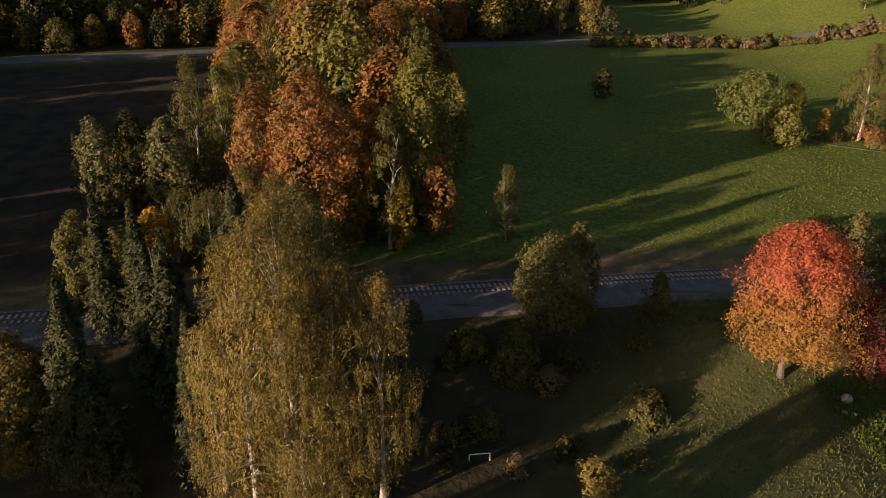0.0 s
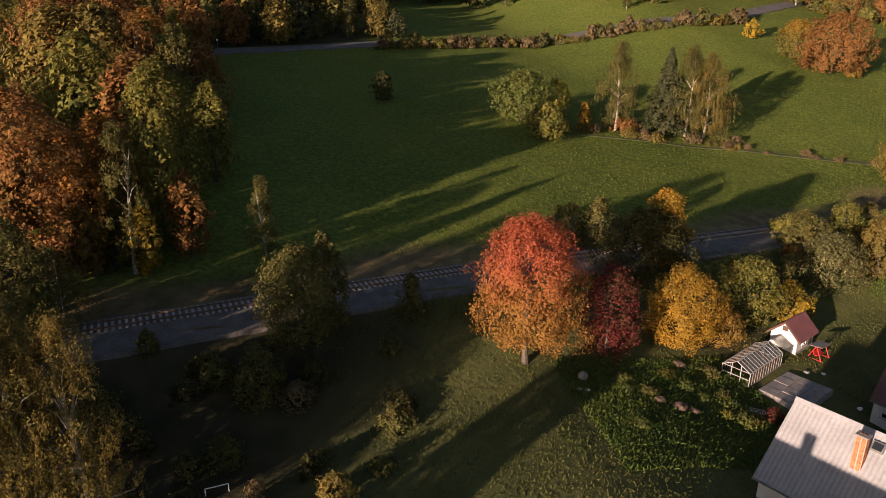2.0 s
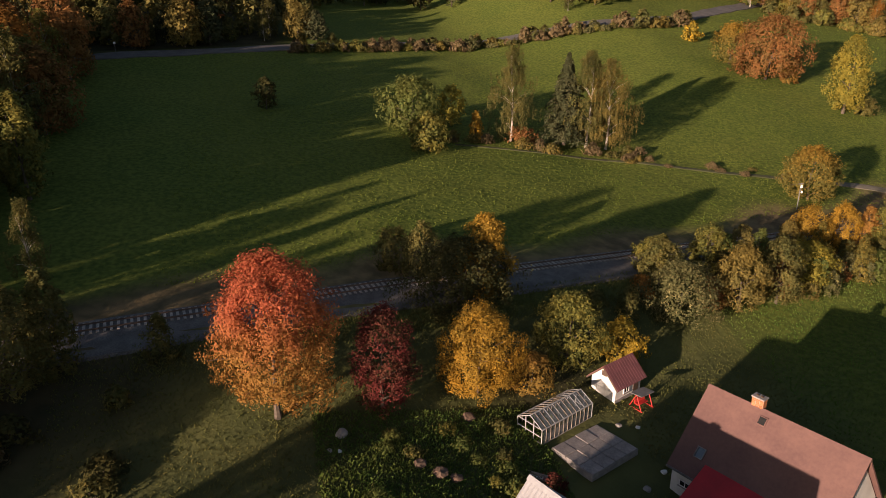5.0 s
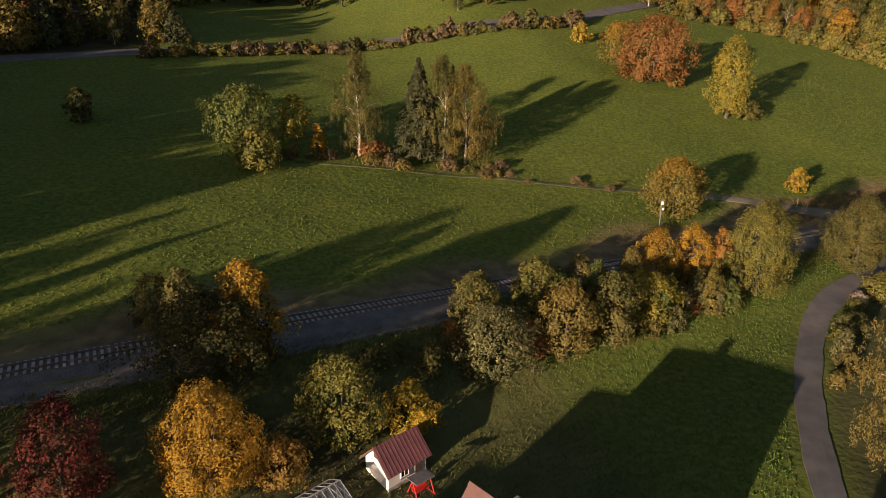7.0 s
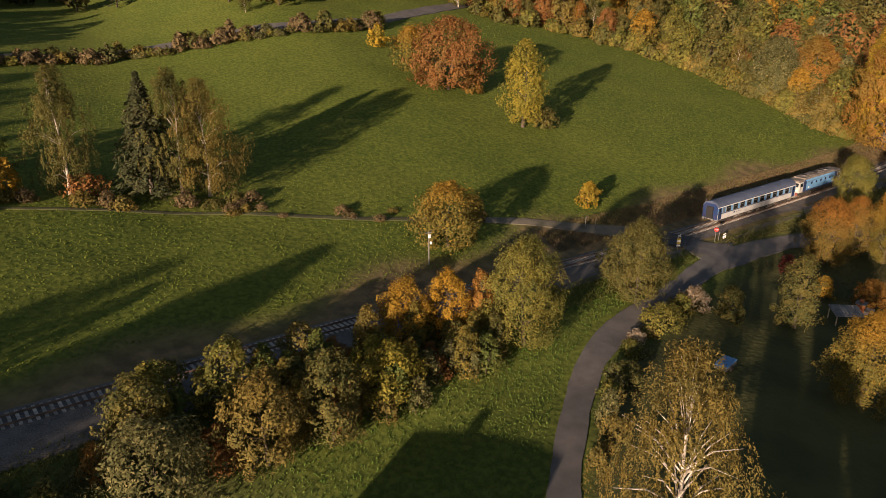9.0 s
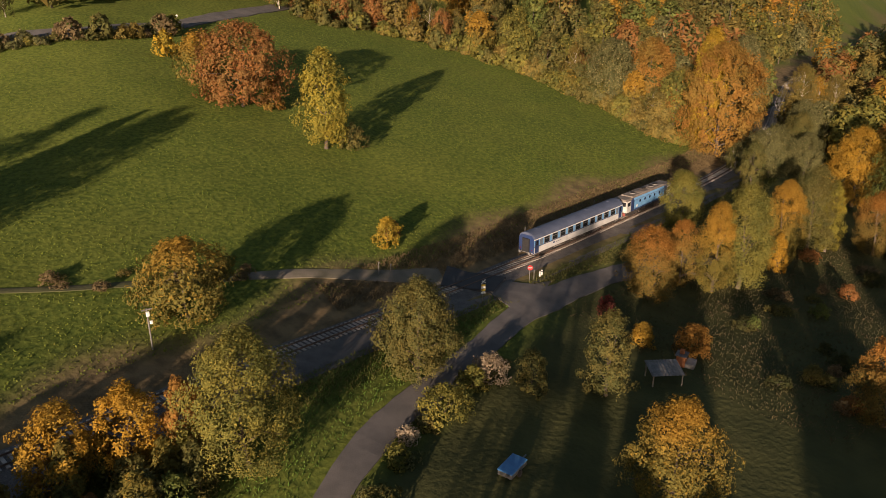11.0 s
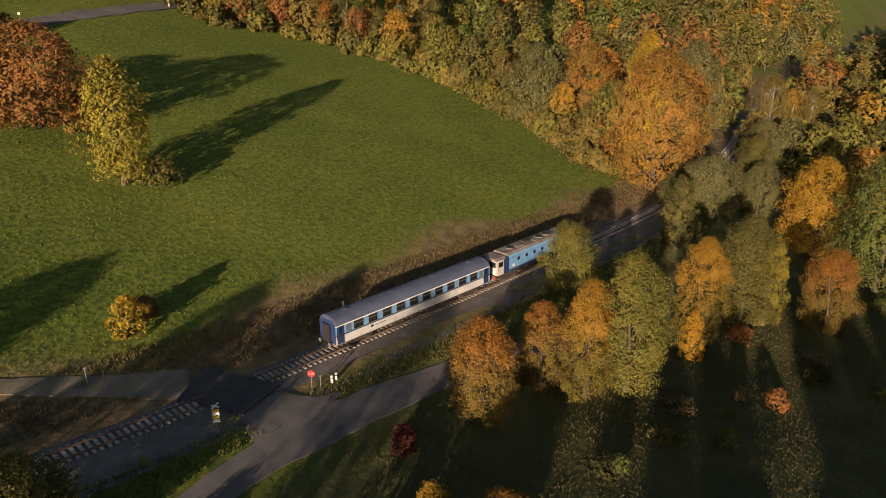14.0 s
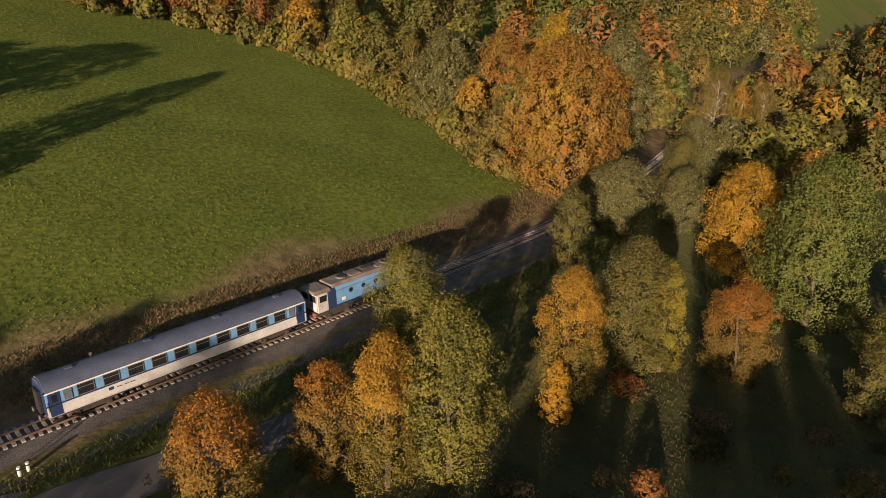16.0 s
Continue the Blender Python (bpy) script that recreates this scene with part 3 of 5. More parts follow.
plant(-0.5, 82.6, 10.9, 2.7, "round", "rust", "on the far railway bank")
plant(8.0, 82.2, 10.3, 2.3, "birch", "olive", "on the far railway bank")
plant(-14.2, 65.3, 13.0, 3.8, "round", "olive", "beside the railway bank")
plant(-26.0, 73.3, 9.3, 3.9, "birch", "olive", "on the far railway bank")
plant(-23.5, 78.9, 10.4, 3.4, "birch", "olive", "on the far railway bank")
plant(11.1, 63.1, 9.9, 4.6, "round", "olive", "beside the railway bank")
plant(13.9, 65.4, 9.9, 2.2, "bush", "olive", "beside the railway bank")
plant(22.8, 66.0, 4.6, 1.3, "bush", "olive", "beside the railway bank")
plant(12.4, 45.1, 2.7, 1.8, "bush", "gold", "in the rough garden ground")
plant(3.9, 51.6, 2.8, 1.6, "bush", "olive", "in the rough garden ground")
plant(6.8, 57.3, 5.6, 2.4, "bush", "olive", "beside the railway bank")
plant(33.2, 58.9, 15.7, 5.6, "round", "red", "in the rough garden ground", 1.9, 0.98, clear=0.17)
plant(42.7, 59.6, 10.6, 3.5, "round", "crimson", "in the rough garden ground", 0.8, 0.75)
plant(53.2, 71.3, 8.5, 6.3, "round", "darkgreen", "beside the railway bank")
plant(56.5, 72.9, 10.5, 3.2, "round", "honey", "beside the railway bank")
plant(50.7, 79.3, 7.2, 2.6, "round", "olive", "on the far railway bank")
plant(52.5, 61.3, 9.5, 4.1, "round", "honey", "in the rough garden ground", 1.6, 0.95)
plant(63.5, 64.6, 8.5, 3.7, "round", "lime", "in the rough garden ground")
plant(69.7, 65.2, 4.7, 2.9, "round", "yellow", "in the rough garden ground")
plant(57.9, 61.0, 4.6, 2.4, "round", "bronze", "in the rough garden ground")
plant(60.3, 134.7, 10.5, 6.3, "round", "green", "in the meadow")
plant(68.9, 137.8, 8.1, 3.0, "round", "lemon", "in the meadow")
plant(61.3, 123.5, 7.0, 3.8, "round", "lime", "in the meadow")
plant(71.8, 129.8, 5.8, 1.3, "bush", "honey", "in the meadow")
plant(78.9, 129.5, 18.2, 4.9, "birch", "olive", "in the meadow", 1.5, 1.15)
plant(89.3, 128.1, 17.2, 7.2, "spruce", "pine", "in the meadow")
plant(93.1, 126.2, 19.1, 5.2, "birch", "olive", "in the meadow", 1.5, 1.15)
plant(96.8, 125.2, 17.6, 5.8, "birch", "gold", "in the meadow", 1.5, 1.15)
plant(33.3, 146.5, 6.4, 2.3, "round", "darkgreen", "in the meadow")
plant(81.1, 129.6, 3.0, 3.0, "bush", "rust", "in the meadow")
plant(80.0, 75.3, 6.3, 2.9, "round", "olive", "beside the railway bank")
plant(80.2, 70.7, 7.0, 4.4, "bush", "sage", "beside the railway bank")
plant(81.4, 77.4, 5.4, 1.8, "bush", "lime", "beside the railway bank")
plant(87.8, 76.8, 7.2, 2.3, "round", "lime", "beside the railway bank")
plant(95.2, 80.3, 5.2, 2.1, "round", "gold", "beside the railway bank")
plant(89.0, 71.3, 8.6, 3.7, "round", "gold", "beside the railway bank")
plant(95.1, 72.2, 8.8, 3.5, "round", "olive", "beside the railway bank")
plant(101.2, 74.8, 6.4, 3.7, "round", "lemon", "beside the railway bank")
plant(107.1, 81.6, 7.1, 3.3, "round", "honey", "beside the railway bank", 1.6, 0.95)
plant(111.9, 81.0, 7.8, 2.9, "round", "honey", "beside the railway bank", 1.6, 0.95)
plant(115.9, 80.6, 7.5, 1.9, "round", "red", "beside the railway bank")
plant(119.7, 77.9, 12.5, 5.0, "round", "lime", "beside the railway bank", 1.6, 0.95)
plant(141.3, 83.4, 8.2, 4.5, "round", "olive", "beside the railway bank")
plant(123.9, 101.7, 9.3, 5.5, "round", "amber", "on the far railway bank")
plant(154.9, 107.9, 4.2, 1.8, "bush", "yellow", "on the far railway bank")
plant(68.0, 72.0, 1.3, 2.2, "bush", "olive", "beside the railway bank")
plant(47.9, 82.4, 5.3, 2.9, "round", "olive", "on the far railway bank")
plant(73.4, 70.5, 3.8, 1.4, "bush", "olive", "beside the railway bank")
plant(69.7, 71.9, 1.9, 1.7, "bush", "olive", "beside the railway bank")
plant(76.8, 73.6, 2.6, 1.5, "bush", "red", "beside the railway bank")
plant(83.6, 84.5, 1.5, 1.6, "bush", "olive", "on the far railway bank")
plant(82.0, 80.3, 3.8, 2.5, "bush", "lime", "beside the railway bank")
plant(145.3, 54.3, 10.3, 4.0, "round", "amber", "by the lane gardens")
plant(146.7, 77.5, 2.9, 2.0, "bush", "blossom", "by the lane gardens")
plant(133.2, 73.9, 1.6, 1.1, "bush", "blossom", "by the lane gardens")
plant(119.5, 63.7, 3.7, 1.1, "bush", "sage", "by the lane gardens")
plant(126.0, 67.8, 2.5, 1.8, "bush", "olive", "by the lane gardens")
plant(138.7, 75.3, 3.0, 2.8, "bush", "lime", "by the lane gardens")
plant(158.0, 160.1, 16.0, 10.0, "round", "rust", "in the meadow")
plant(154.2, 170.8, 10.8, 5.6, "round", "amber", "in the meadow")
plant(162.9, 158.2, 5.6, 2.3, "bush", "bronze", "in the meadow")
plant(163.9, 139.5, 17.8, 4.5, "round", "lemon", "in the meadow")
plant(168.6, 137.9, 4.7, 2.4, "bush", "olive", "in the meadow")
plant(154.2, 190.1, 5.5, 2.5, "bush", "yellow", "in the meadow")
plant(203.8, 91.5, 10.1, 3.8, "round", "lime", "beside the railway bank", 1.6, 0.95)
plant(179.3, 80.4, 10.7, 3.9, "round", "orange", "by the lane gardens", 1.6, 0.95)
plant(188.5, 81.4, 10.1, 2.8, "round", "orange", "by the lane gardens", 1.6, 0.95)
plant(191.8, 78.0, 13.8, 3.3, "round", "amber", "by the lane gardens", 1.6, 0.95)
plant(197.1, 76.7, 16.5, 4.6, "round", "lime", "by the lane gardens", 1.6, 0.95)
plant(214.9, 79.3, 15.1, 3.3, "round", "amber", "by the lane gardens", 1.6, 0.95)
plant(224.9, 78.9, 15.7, 4.7, "round", "olive", "by the lane gardens", 1.6, 0.95)
plant(227.3, 76.8, 13.2, 2.5, "round", "lemon", "by the lane gardens", 1.6, 0.95)
plant(232.4, 70.9, 11.7, 3.8, "round", "orange", "by the lane gardens", 1.6, 0.95)
plant(211.4, 77.7, 6.6, 1.5, "bush", "honey", "by the lane gardens")
plant(259.5, 85.3, 17.3, 6.7, "round", "honey", "by the lane gardens")
plant(251.6, 72.2, 22.3, 7.0, "round", "green", "by the lane gardens")
plant(247.7, 98.4, 11.3, 5.0, "round", "sage", "beside the railway bank")
plant(231.4, 93.8, 11.7, 2.8, "round", "olive", "beside the railway bank")
plant(252.1, 113.5, 25.8, 11.6, "round", "bronze", "on the far railway bank", 2.6, 0.95)
plant(252.5, 117.4, 28.0, 5.0, "round", "yellow", "on the far railway bank", 1.6, 0.95)
plant(255.5, 148.0, 17.0, 7.4, "round", "sage", "in the meadow")
plant(266.5, 143.0, 18.8, 7.0, "round", "bronze", "in the meadow")
plant(277.1, 122.8, 25.6, 7.7, "round", "sage", "on the far railway bank")
plant(139.7, 80.6, 11.3, 3.8, "round", "olive", "beside the railway bank", 1.6, 0.95)
plant(155.0, 68.5, 9.7, 2.6, "round", "olive", "by the lane gardens")
plant(167.2, 72.8, 3.0, 1.5, "bush", "honey", "by the lane gardens")
plant(170.5, 68.1, 3.9, 2.1, "bush", "bronze", "by the lane gardens")
plant(173.3, 48.3, 10.9, 3.6, "round", "orange", "by the lane gardens")
plant(169.8, 80.1, 2.6, 1.2, "bush", "crimson", "by the lane gardens")
plant(143.9, 77.2, 2.5, 1.6, "bush", "lime", "by the lane gardens")
plant(149.5, 73.9, 4.5, 1.9, "bush", "olive", "by the lane gardens")
plant(250.2, 62.1, 6.4, 3.5, "round", "lime", "by the lane gardens")
plant(235.9, 58.3, 8.9, 2.7, "round", "olive", "by the lane gardens")
plant(156.8, 109.9, 2.3, 1.9, "bush", "rust", "in the meadow")
plant(244.6, 105.0, 6.1, 2.6, "birch", "olive", "beside the railway bank")
plant(246.0, 100.7, 8.7, 4.6, "round", "sage", "beside the railway bank")
plant(314.3, 123.4, 18.0, 7.3, "birch", "gold", "by the lane gardens")
plant(331.1, 120.9, 19.1, 5.6, "birch", "gold", "by the lane gardens")
plant(109.2, 46.8, 20.3, 6.6, "birch", "gold", "beside the lane", 1.3, 0.9, limb=1.1)
plant(262, 97, 11, 4.0, "round", "sage", "beside the railway bank")
plant(270, 103, 12, 4.4, "round", "olive", "beside the railway bank")
plant(281, 107.5, 13, 5.0, "round", "sage", "beside the railway bank")
plant(-18, 57, 17, 5.0, "spruce", "pine", "in the rough garden ground")
plant(-14, 53.5, 16, 3.6, "birch", "gold", "in the rough garden ground")
plant(-23, 53, 15, 5.0, "spruce", "pine", "in the rough garden ground")
plant(-19, 46, 15, 3.0, "spruce", "pine", "in the rough garden ground")
plant(-21, 50, 13, 3.0, "spruce", "pine", "in the rough garden ground")
plant(-27, 57, 14, 3.0, "spruce", "pine", "beside the railway bank")

# ---- woods ----
def wood(count, inside, seed, palette, hmin, hmax, label, group, leaf=1.5, density=0.34):
    """A wood of single trees that share a few shapes, planted apart from one another."""
    rng = np.random.default_rng(seed)
    shapes = []
    for i in range(7):
        kind = ("round", "round", "birch", "round", "round", "round", "birch")[i]
        shapes.append((kind, *build_tree(kind, 14.0, (4.6, 5.2, 3.6, 4.2, 3.7, 5.6, 4.0)[i], seed * 31 + i, density, leaf, 140.0)))
    spots, tries = [], 0
    while len(spots) < count and tries < count * 40:
        tries += 1
        x, y, gap = inside(rng)
        if gap is None or any((x - a) ** 2 + (y - b) ** 2 < gap * gap for a, b in spots):
            continue
        spots.append((x, y))
        kind, trunk, crown = shapes[rng.integers(0, 7)]
        colour = "pine" if kind == "spruce" else palette[rng.integers(0, len(palette))]
        s = rng.uniform(hmin, hmax) / 14.0
        t = thing(KIND_WORD[kind], pose(x, y, land_z(x, y).item() - 0.1, 0, 0, rng.uniform(0, 360)) @ Matrix.Diagonal((s * rng.uniform(0.85, 1.15), s * rng.uniform(0.85, 1.15), s, 1)),
                  f"{COLOUR_WORD[colour]} autumn {'spruce' if kind == 'spruce' else 'birch' if kind == 'birch' else 'tree'} {label}", "tree", group)
        part("trunk", trunk, BIRCH_BARK if kind == "birch" else BARK, t)
        c = part("crown", crown, LEAF["olive"], t)
        c.material_slots[0].link = "OBJECT"
        c.material_slots[0].material = LEAF[colour]
    return spots


def right_wood(rng):
    x, y = 212 + 420 * rng.uniform() ** 1.35, rng.uniform(90, 420)
    d = y - track_y(x).item()
    edge = np.interp(y, [100, 120, 150, 190, 213, 224, 500], [252, 256, 256, 254, 240, 206, 206])
    if x < edge or abs(d) < 5.5 or (d < 0 and x < 262) or (215 < x < 276 and 104 < y < 126):
        return 0, 0, None
    return x, y, 4.6 if x < 300 and d > 0 else 6.0


def hill_wood(rng):
    x = rng.uniform(-170, 225)
    y = np.interp(x, [-200, -84, 2, 97, 225], [100, 155, 188, 214, 250]).item() + 110 * rng.uniform() ** 1.8
    road = np.interp(x, [-200, -84, 2, 41, 75, 97, 144, 166, 200, 260], [100, 155, 188, 201, 212, 214, 207, 213, 232, 270])
    if y < road + 6 or (48 < x < 125 and y < 262) or (x > 125 and y < 224):
        return 0, 0, None
    return x, y, 6.0


def right_low(rng):
    x, y = rng.uniform(228, 420), rng.uniform(20, 130)
    d = y - track_y(x).item()
    if d > -6 or (x < 262 and d > -34) or (x < 285 and y > 80):
        return 0, 0, None
    return x, y, 6.5



def unseen_shade_trees(spots):
    """Tall unseen trees added behind the camera's path to cast long shadows over the gardens."""
    for c, s, h, r in spots:
        x, y = s * math.cos(radians(33)) - c * math.sin(radians(33)), s * math.sin(radians(33)) + c * math.cos(radians(33))
        plant(x, y, h, r, "round", "olive", "added unseen to cast shade", 0.4, 1.5, "grove behind the houses")


# unseen trees added west of the view to throw shade on the slope
def unseen_left_wood(rng):
    x, y = rng.uniform(-165, -60), rng.uniform(-10, 160)
    c = 0.839 * y - 0.545 * x
    if c < 106 or x > -0.70 * y - 16 or abs(y - track_y(x).item()) < 7 or abs(y - np.interp(x, [-200, -84, 2], [100, 155, 188])) < 6:
        return 0, 0, None
    return x, y, 6.5


def far_wood(name, count, inside, seed, palette, hmin, hmax, label, each=850):
    """A distant closed wood in one object: tapered stems under crowns of leaf clumps."""
    rng = np.random.default_rng(seed)
    names = sorted(set(palette))
    spots, quads, index = [], [], []
    tries = 0
    while len(spots) < count and tries < count * 30:
        tries += 1
        x, y, gap = inside(rng)
        if gap is None or any((x - a) ** 2 + (y - b) ** 2 < gap * gap for a, b in spots):
            continue
        spots.append((x, y))
        h = rng.uniform(hmin, hmax)
        colour = palette[rng.integers(0, len(palette))]
        kind = "spruce" if colour == "pine" else "birch" if rng.uniform() < 0.2 else "round"
        r = h * rng.uniform(0.28, 0.40) if kind != "spruce" else h * 0.22
        c, nr, _ = crown_points(kind, h, r, each, rng)
        q = leaf_blades(c, nr, float(np.clip(math.sqrt(2 * math.pi * r * h * 0.8 * 1.25 / each / 0.34), 0.3, 1.7)), rng)
        base = np.array([x, y, land_z(x, y).item()])
        quads.append(q + base)
        index.append(np.full(each, names.index(colour)))
        a = np.arange(4) * 2 * math.pi / 3
        foot = np.stack([np.cos(a) * 0.02 * h, np.sin(a) * 0.02 * h, np.full(4, -0.2)], -1)
        tip = np.tile([0.0, 0.0, h * 0.85], (3, 1))
        quads.append(np.stack([foot[:-1], foot[1:], tip], 1).reshape(-1, 3) + base)
        index.append(np.full(3, len(names)))
    q, i = np.concatenate(quads), np.concatenate(index)
    me = loose_mesh(name, q, len(q) // 3, 3)
    for nm in names:
        me.materials.append(LEAF[nm])
    me.materials.append(BARK)
    me.polygons.foreach_set("material_index", i.astype(np.int32))
    me.update()
    return tagged(new(name, me), label, "wood", kind="stuff")


def hill_edge(rng):
    x, y, gap = hill_wood(rng)
    road = np.interp(x, [-200, -84, 2, 41, 75, 97, 144, 166, 200, 260], [100, 155, 188, 201, 212, 214, 207, 213, 232, 270])
    return (x, y, 4.8) if gap and y < road + 16 else (0, 0, None)


def hill_deep(rng):
    x, y, gap = hill_wood(rng)
    road = np.interp(x, [-200, -84, 2, 41, 75, 97, 144, 166, 200, 260], [100, 155, 188, 201, 212, 214, 207, 213, 232, 270])
    return (x, y, 5.6) if gap and y >= road + 16 else (0, 0, None)


def right_edge(rng):
    x, y, gap = right_wood(rng)
    return (x, y, 4.8) if gap and x < 282 else (0, 0, None)


def meadow_rim(rng):
    f, o = rng.uniform(), 3 + 24 * rng.uniform()
    x, y = np.interp(f, [0, 0.25, 0.55, 0.8, 1], [248, 252, 250, 234, 200]), np.interp(f, [0, 0.25, 0.55, 0.8, 1], [130, 146, 180, 208, 226])
    return float(x + o * (1 - 0.7 * f)), float(y + o * f), 4.2


def right_deep(rng):
    x, y, gap = right_wood(rng)
    return (x, y, 6.0) if gap and x >= 282 else (0, 0, None)


def belt_wood(rng):
    y = rng.uniform(88, 180)
    f = (y - 88) / 92
    x = rng.uniform(-30 - 20 * f, 0 - 5 * f)
    return x, y, 5.2


WARM = ["olive", "olive", "lime", "gold", "sage", "olive", "lime", "green", "olive", "gold", "gold", "amber", "olive", "orange", "rust", "sage"]
COOL = ["olive", "darkgreen", "rust", "olive", "gold", "green", "darkgreen", "pine"]
wood(75, right_edge, 3, WARM, 9, 17, "at the front of the wood", "trees at the front of the wood", 1.1, 0.3)
wood(85, meadow_rim, 4, ["olive", "lime", "gold", "sage", "olive", "green", "amber", "lime", "rust", "orange"], 7, 13, "at the rim of the meadow", "trees at the rim of the meadow", 1.1, 0.3)
wood(90, hill_edge, 5, COOL, 6, 13, "above the country road", "trees above the country road", 1.1, 0.22)
wood(36, right_low, 8, ["olive", "green", "gold", "lime", "amber", "sage"], 8, 16, "in the valley beside the railway", "trees in the valley", 1.1, 0.32)
wood(58, unseen_left_wood, 9, COOL, 11, 15.5, "added out of view to shade the slope", "trees of the western wood", 1.3, 0.14)
wood(46, belt_wood, 12, ["rust", "lime", "lime", "gold", "orange", "olive", "gold", "rust"], 12, 21, "in the belt of trees above the railway", "belt of trees above the railway", 1.0, 0.5)
far_wood("wood_beyond_meadow", 400, right_deep, 21, WARM, 10, 18, "mixed autumn wood on the slope beyond the meadow", 1350)


def far_slope(rng):
    x, y = rng.uniform(330, 740), rng.uniform(20, 520)
    if abs(y - track_y(x).item()) < 12:
        return 0, 0, None
    return x, y, 9.0


far_wood("wood_on_the_ridge", 520, far_slope, 25, WARM, 14, 22, "distant mixed wood on the ridge", 300)
far_wood("hillside_wood", 230, hill_deep, 22, COOL, 10, 18, "dark mixed wood on the upper hillside", 520)
# added out of view, spaced so that lit strips stay between their shadows
unseen_shade_trees([(-20.5, 80, 13, 3.0)] + [(c, 84 + 4 * (k % 2), 16.5, 3.6) for k, c in enumerate((-26, -31, -36))])
unseen_shade_trees([(c, 96, 17.5, 3.0) for c in (-48, -52.5)] + [(c, 105, 20, 3.6) for c in (-65, -70, -75, -80, -86)])
unseen_shade_trees([(c, -45, 17, 3.4) for c in (51, 55, 60.5, 66, 71.5, 77, 83, 89, 95, 101)])
unseen_shade_trees([(25.3, 0, 15, 2.2), (27.8, 2, 14.5, 2.0), (32.2, -30, 11.5, 3.0), (35.0, -32, 12.0, 2.6)])

# ---- the train, standing on the line ----
def paint(name, c, rough=0.42, dirt=0.35):
    return mat(name, c, tuple(v * (1 - dirt) + 0.05 * dirt for v in c), 0.9, rough, spec=0.4, fine=0.4, bump=0.05)


CREAM, SKYBLUE, NAVY = paint("cream_paint", (0.54, 0.53, 0.515)), paint("light_blue_paint", (0.13, 0.30, 0.52)), paint("navy_paint", (0.012, 0.03, 0.10))
ROOF_BLUE = mat("coach_roof", (0.085, 0.10, 0.15), (0.055, 0.068, 0.105), 0.7, 0.6, fine=0.4)
WHITE_LINE = paint("white_trim", (0.7, 0.69, 0.66))
BOGIE = mat("bogie_grime", (0.06, 0.048, 0.04), (0.03, 0.026, 0.024), 3, 0.8)
GLASS = mat("dark_window_glass", (0.012, 0.014, 0.018), (0.02, 0.022, 0.026), 2, 0.08, spec=0.5)
LOCO_ROOF = mat("sooty_loco_roof", (0.24, 0.20, 0.165), (0.09, 0.08, 0.072), 0.8, 0.8, fine=0.45)
GREY_STEEL = mat("grey_steel", (0.20, 0.19, 0.18), (0.11, 0.105, 0.10), 2, 0.6, 0.3)
PALE_CAB = paint("pale_cab_paint", (0.52, 0.50, 0.47), dirt=0.5)


def prism(profile, x0, x1, bevel=0.0):
    """A length with the cross-section profile (y, z), closed at both ends."""
    bm = bmesh.new()
    a = [bm.verts.new((x0, y, z)) for y, z in profile]
    b = [bm.verts.new((x1, y, z)) for y, z in profile]
    k = len(profile)
    for i in range(k):
        bm.faces.new((a[i], a[(i + 1) % k], b[(i + 1) % k], b[i]))
    bm.faces.new(a[::-1]), bm.faces.new(b)
    bmesh.ops.recalc_face_normals(bm, faces=bm.faces[:])
    if bevel:
        ends = [e for e in bm.edges if abs(e.verts[0].co.x - e.verts[1].co.x) < 1e-6]
        bmesh.ops.bevel(bm, geom=ends, offset=bevel, segments=2, affect="EDGES")
    return bm


def cylinder_bm(r, depth, m, sides=16):
    bm = bmesh.new()
    bmesh.ops.create_cone(bm, cap_ends=True, segments=sides, radius1=r, radius2=r, depth=depth, matrix=m)
    return bm


def frame_bm(w, h, bar, depth):
    """An upright rectangular frame in the x-z plane."""
    bm = bmesh.new()
    o = [(-w / 2, -h / 2), (w / 2, -h / 2), (w / 2, h / 2), (-w / 2, h / 2)]
    i = [(x - math.copysign(bar, x), z - math.copysign(bar, z)) for x, z in o]
    f = [[bm.verts.new((x, y, z)) for x, z in ring] for y in (0, depth) for ring in (o, i)]
    for k in range(4):
        j = (k + 1) % 4
        for a, b in ((f[0], f[1]), (f[1], f[3]), (f[3], f[2]), (f[2], f[0])):
            bm.faces.new((a[k], a[j], b[j], b[k]))
    bmesh.ops.recalc_face_normals(bm, faces=bm.faces[:])
    return bm


def bogie(x, parent, wheels, axle=2.5):
    b = part("bogie", box_bm(x - 1.75, x + 1.75, -1.05, 1.05, 0.45, 0.8, 0.06), BOGIE, parent, "grimy steel bogie")
    for side in (-1, 1):
        part("side_frame", prism([(side * 1.02, 0.35), (side * 1.14, 0.35), (side * 1.14, 0.85), (side * 1.02, 0.85)], x - 1.7, x + 1.7, 0.02), BOGIE, b)
        for k in range(wheels):
            wx = x + (k - (wheels - 1) / 2) * axle
            part("wheel", cylinder_bm(0.46, 0.13, pose(wx, side * 0.75, 0.46, 90), 20), RAIL, b, "steel wheel")
            part("axle_box", box_bm(wx - 0.17, wx + 0.17, side * 1.2 - 0.06, side * 1.2 + 0.06, 0.32, 0.62, 0.03), BOGIE, b)


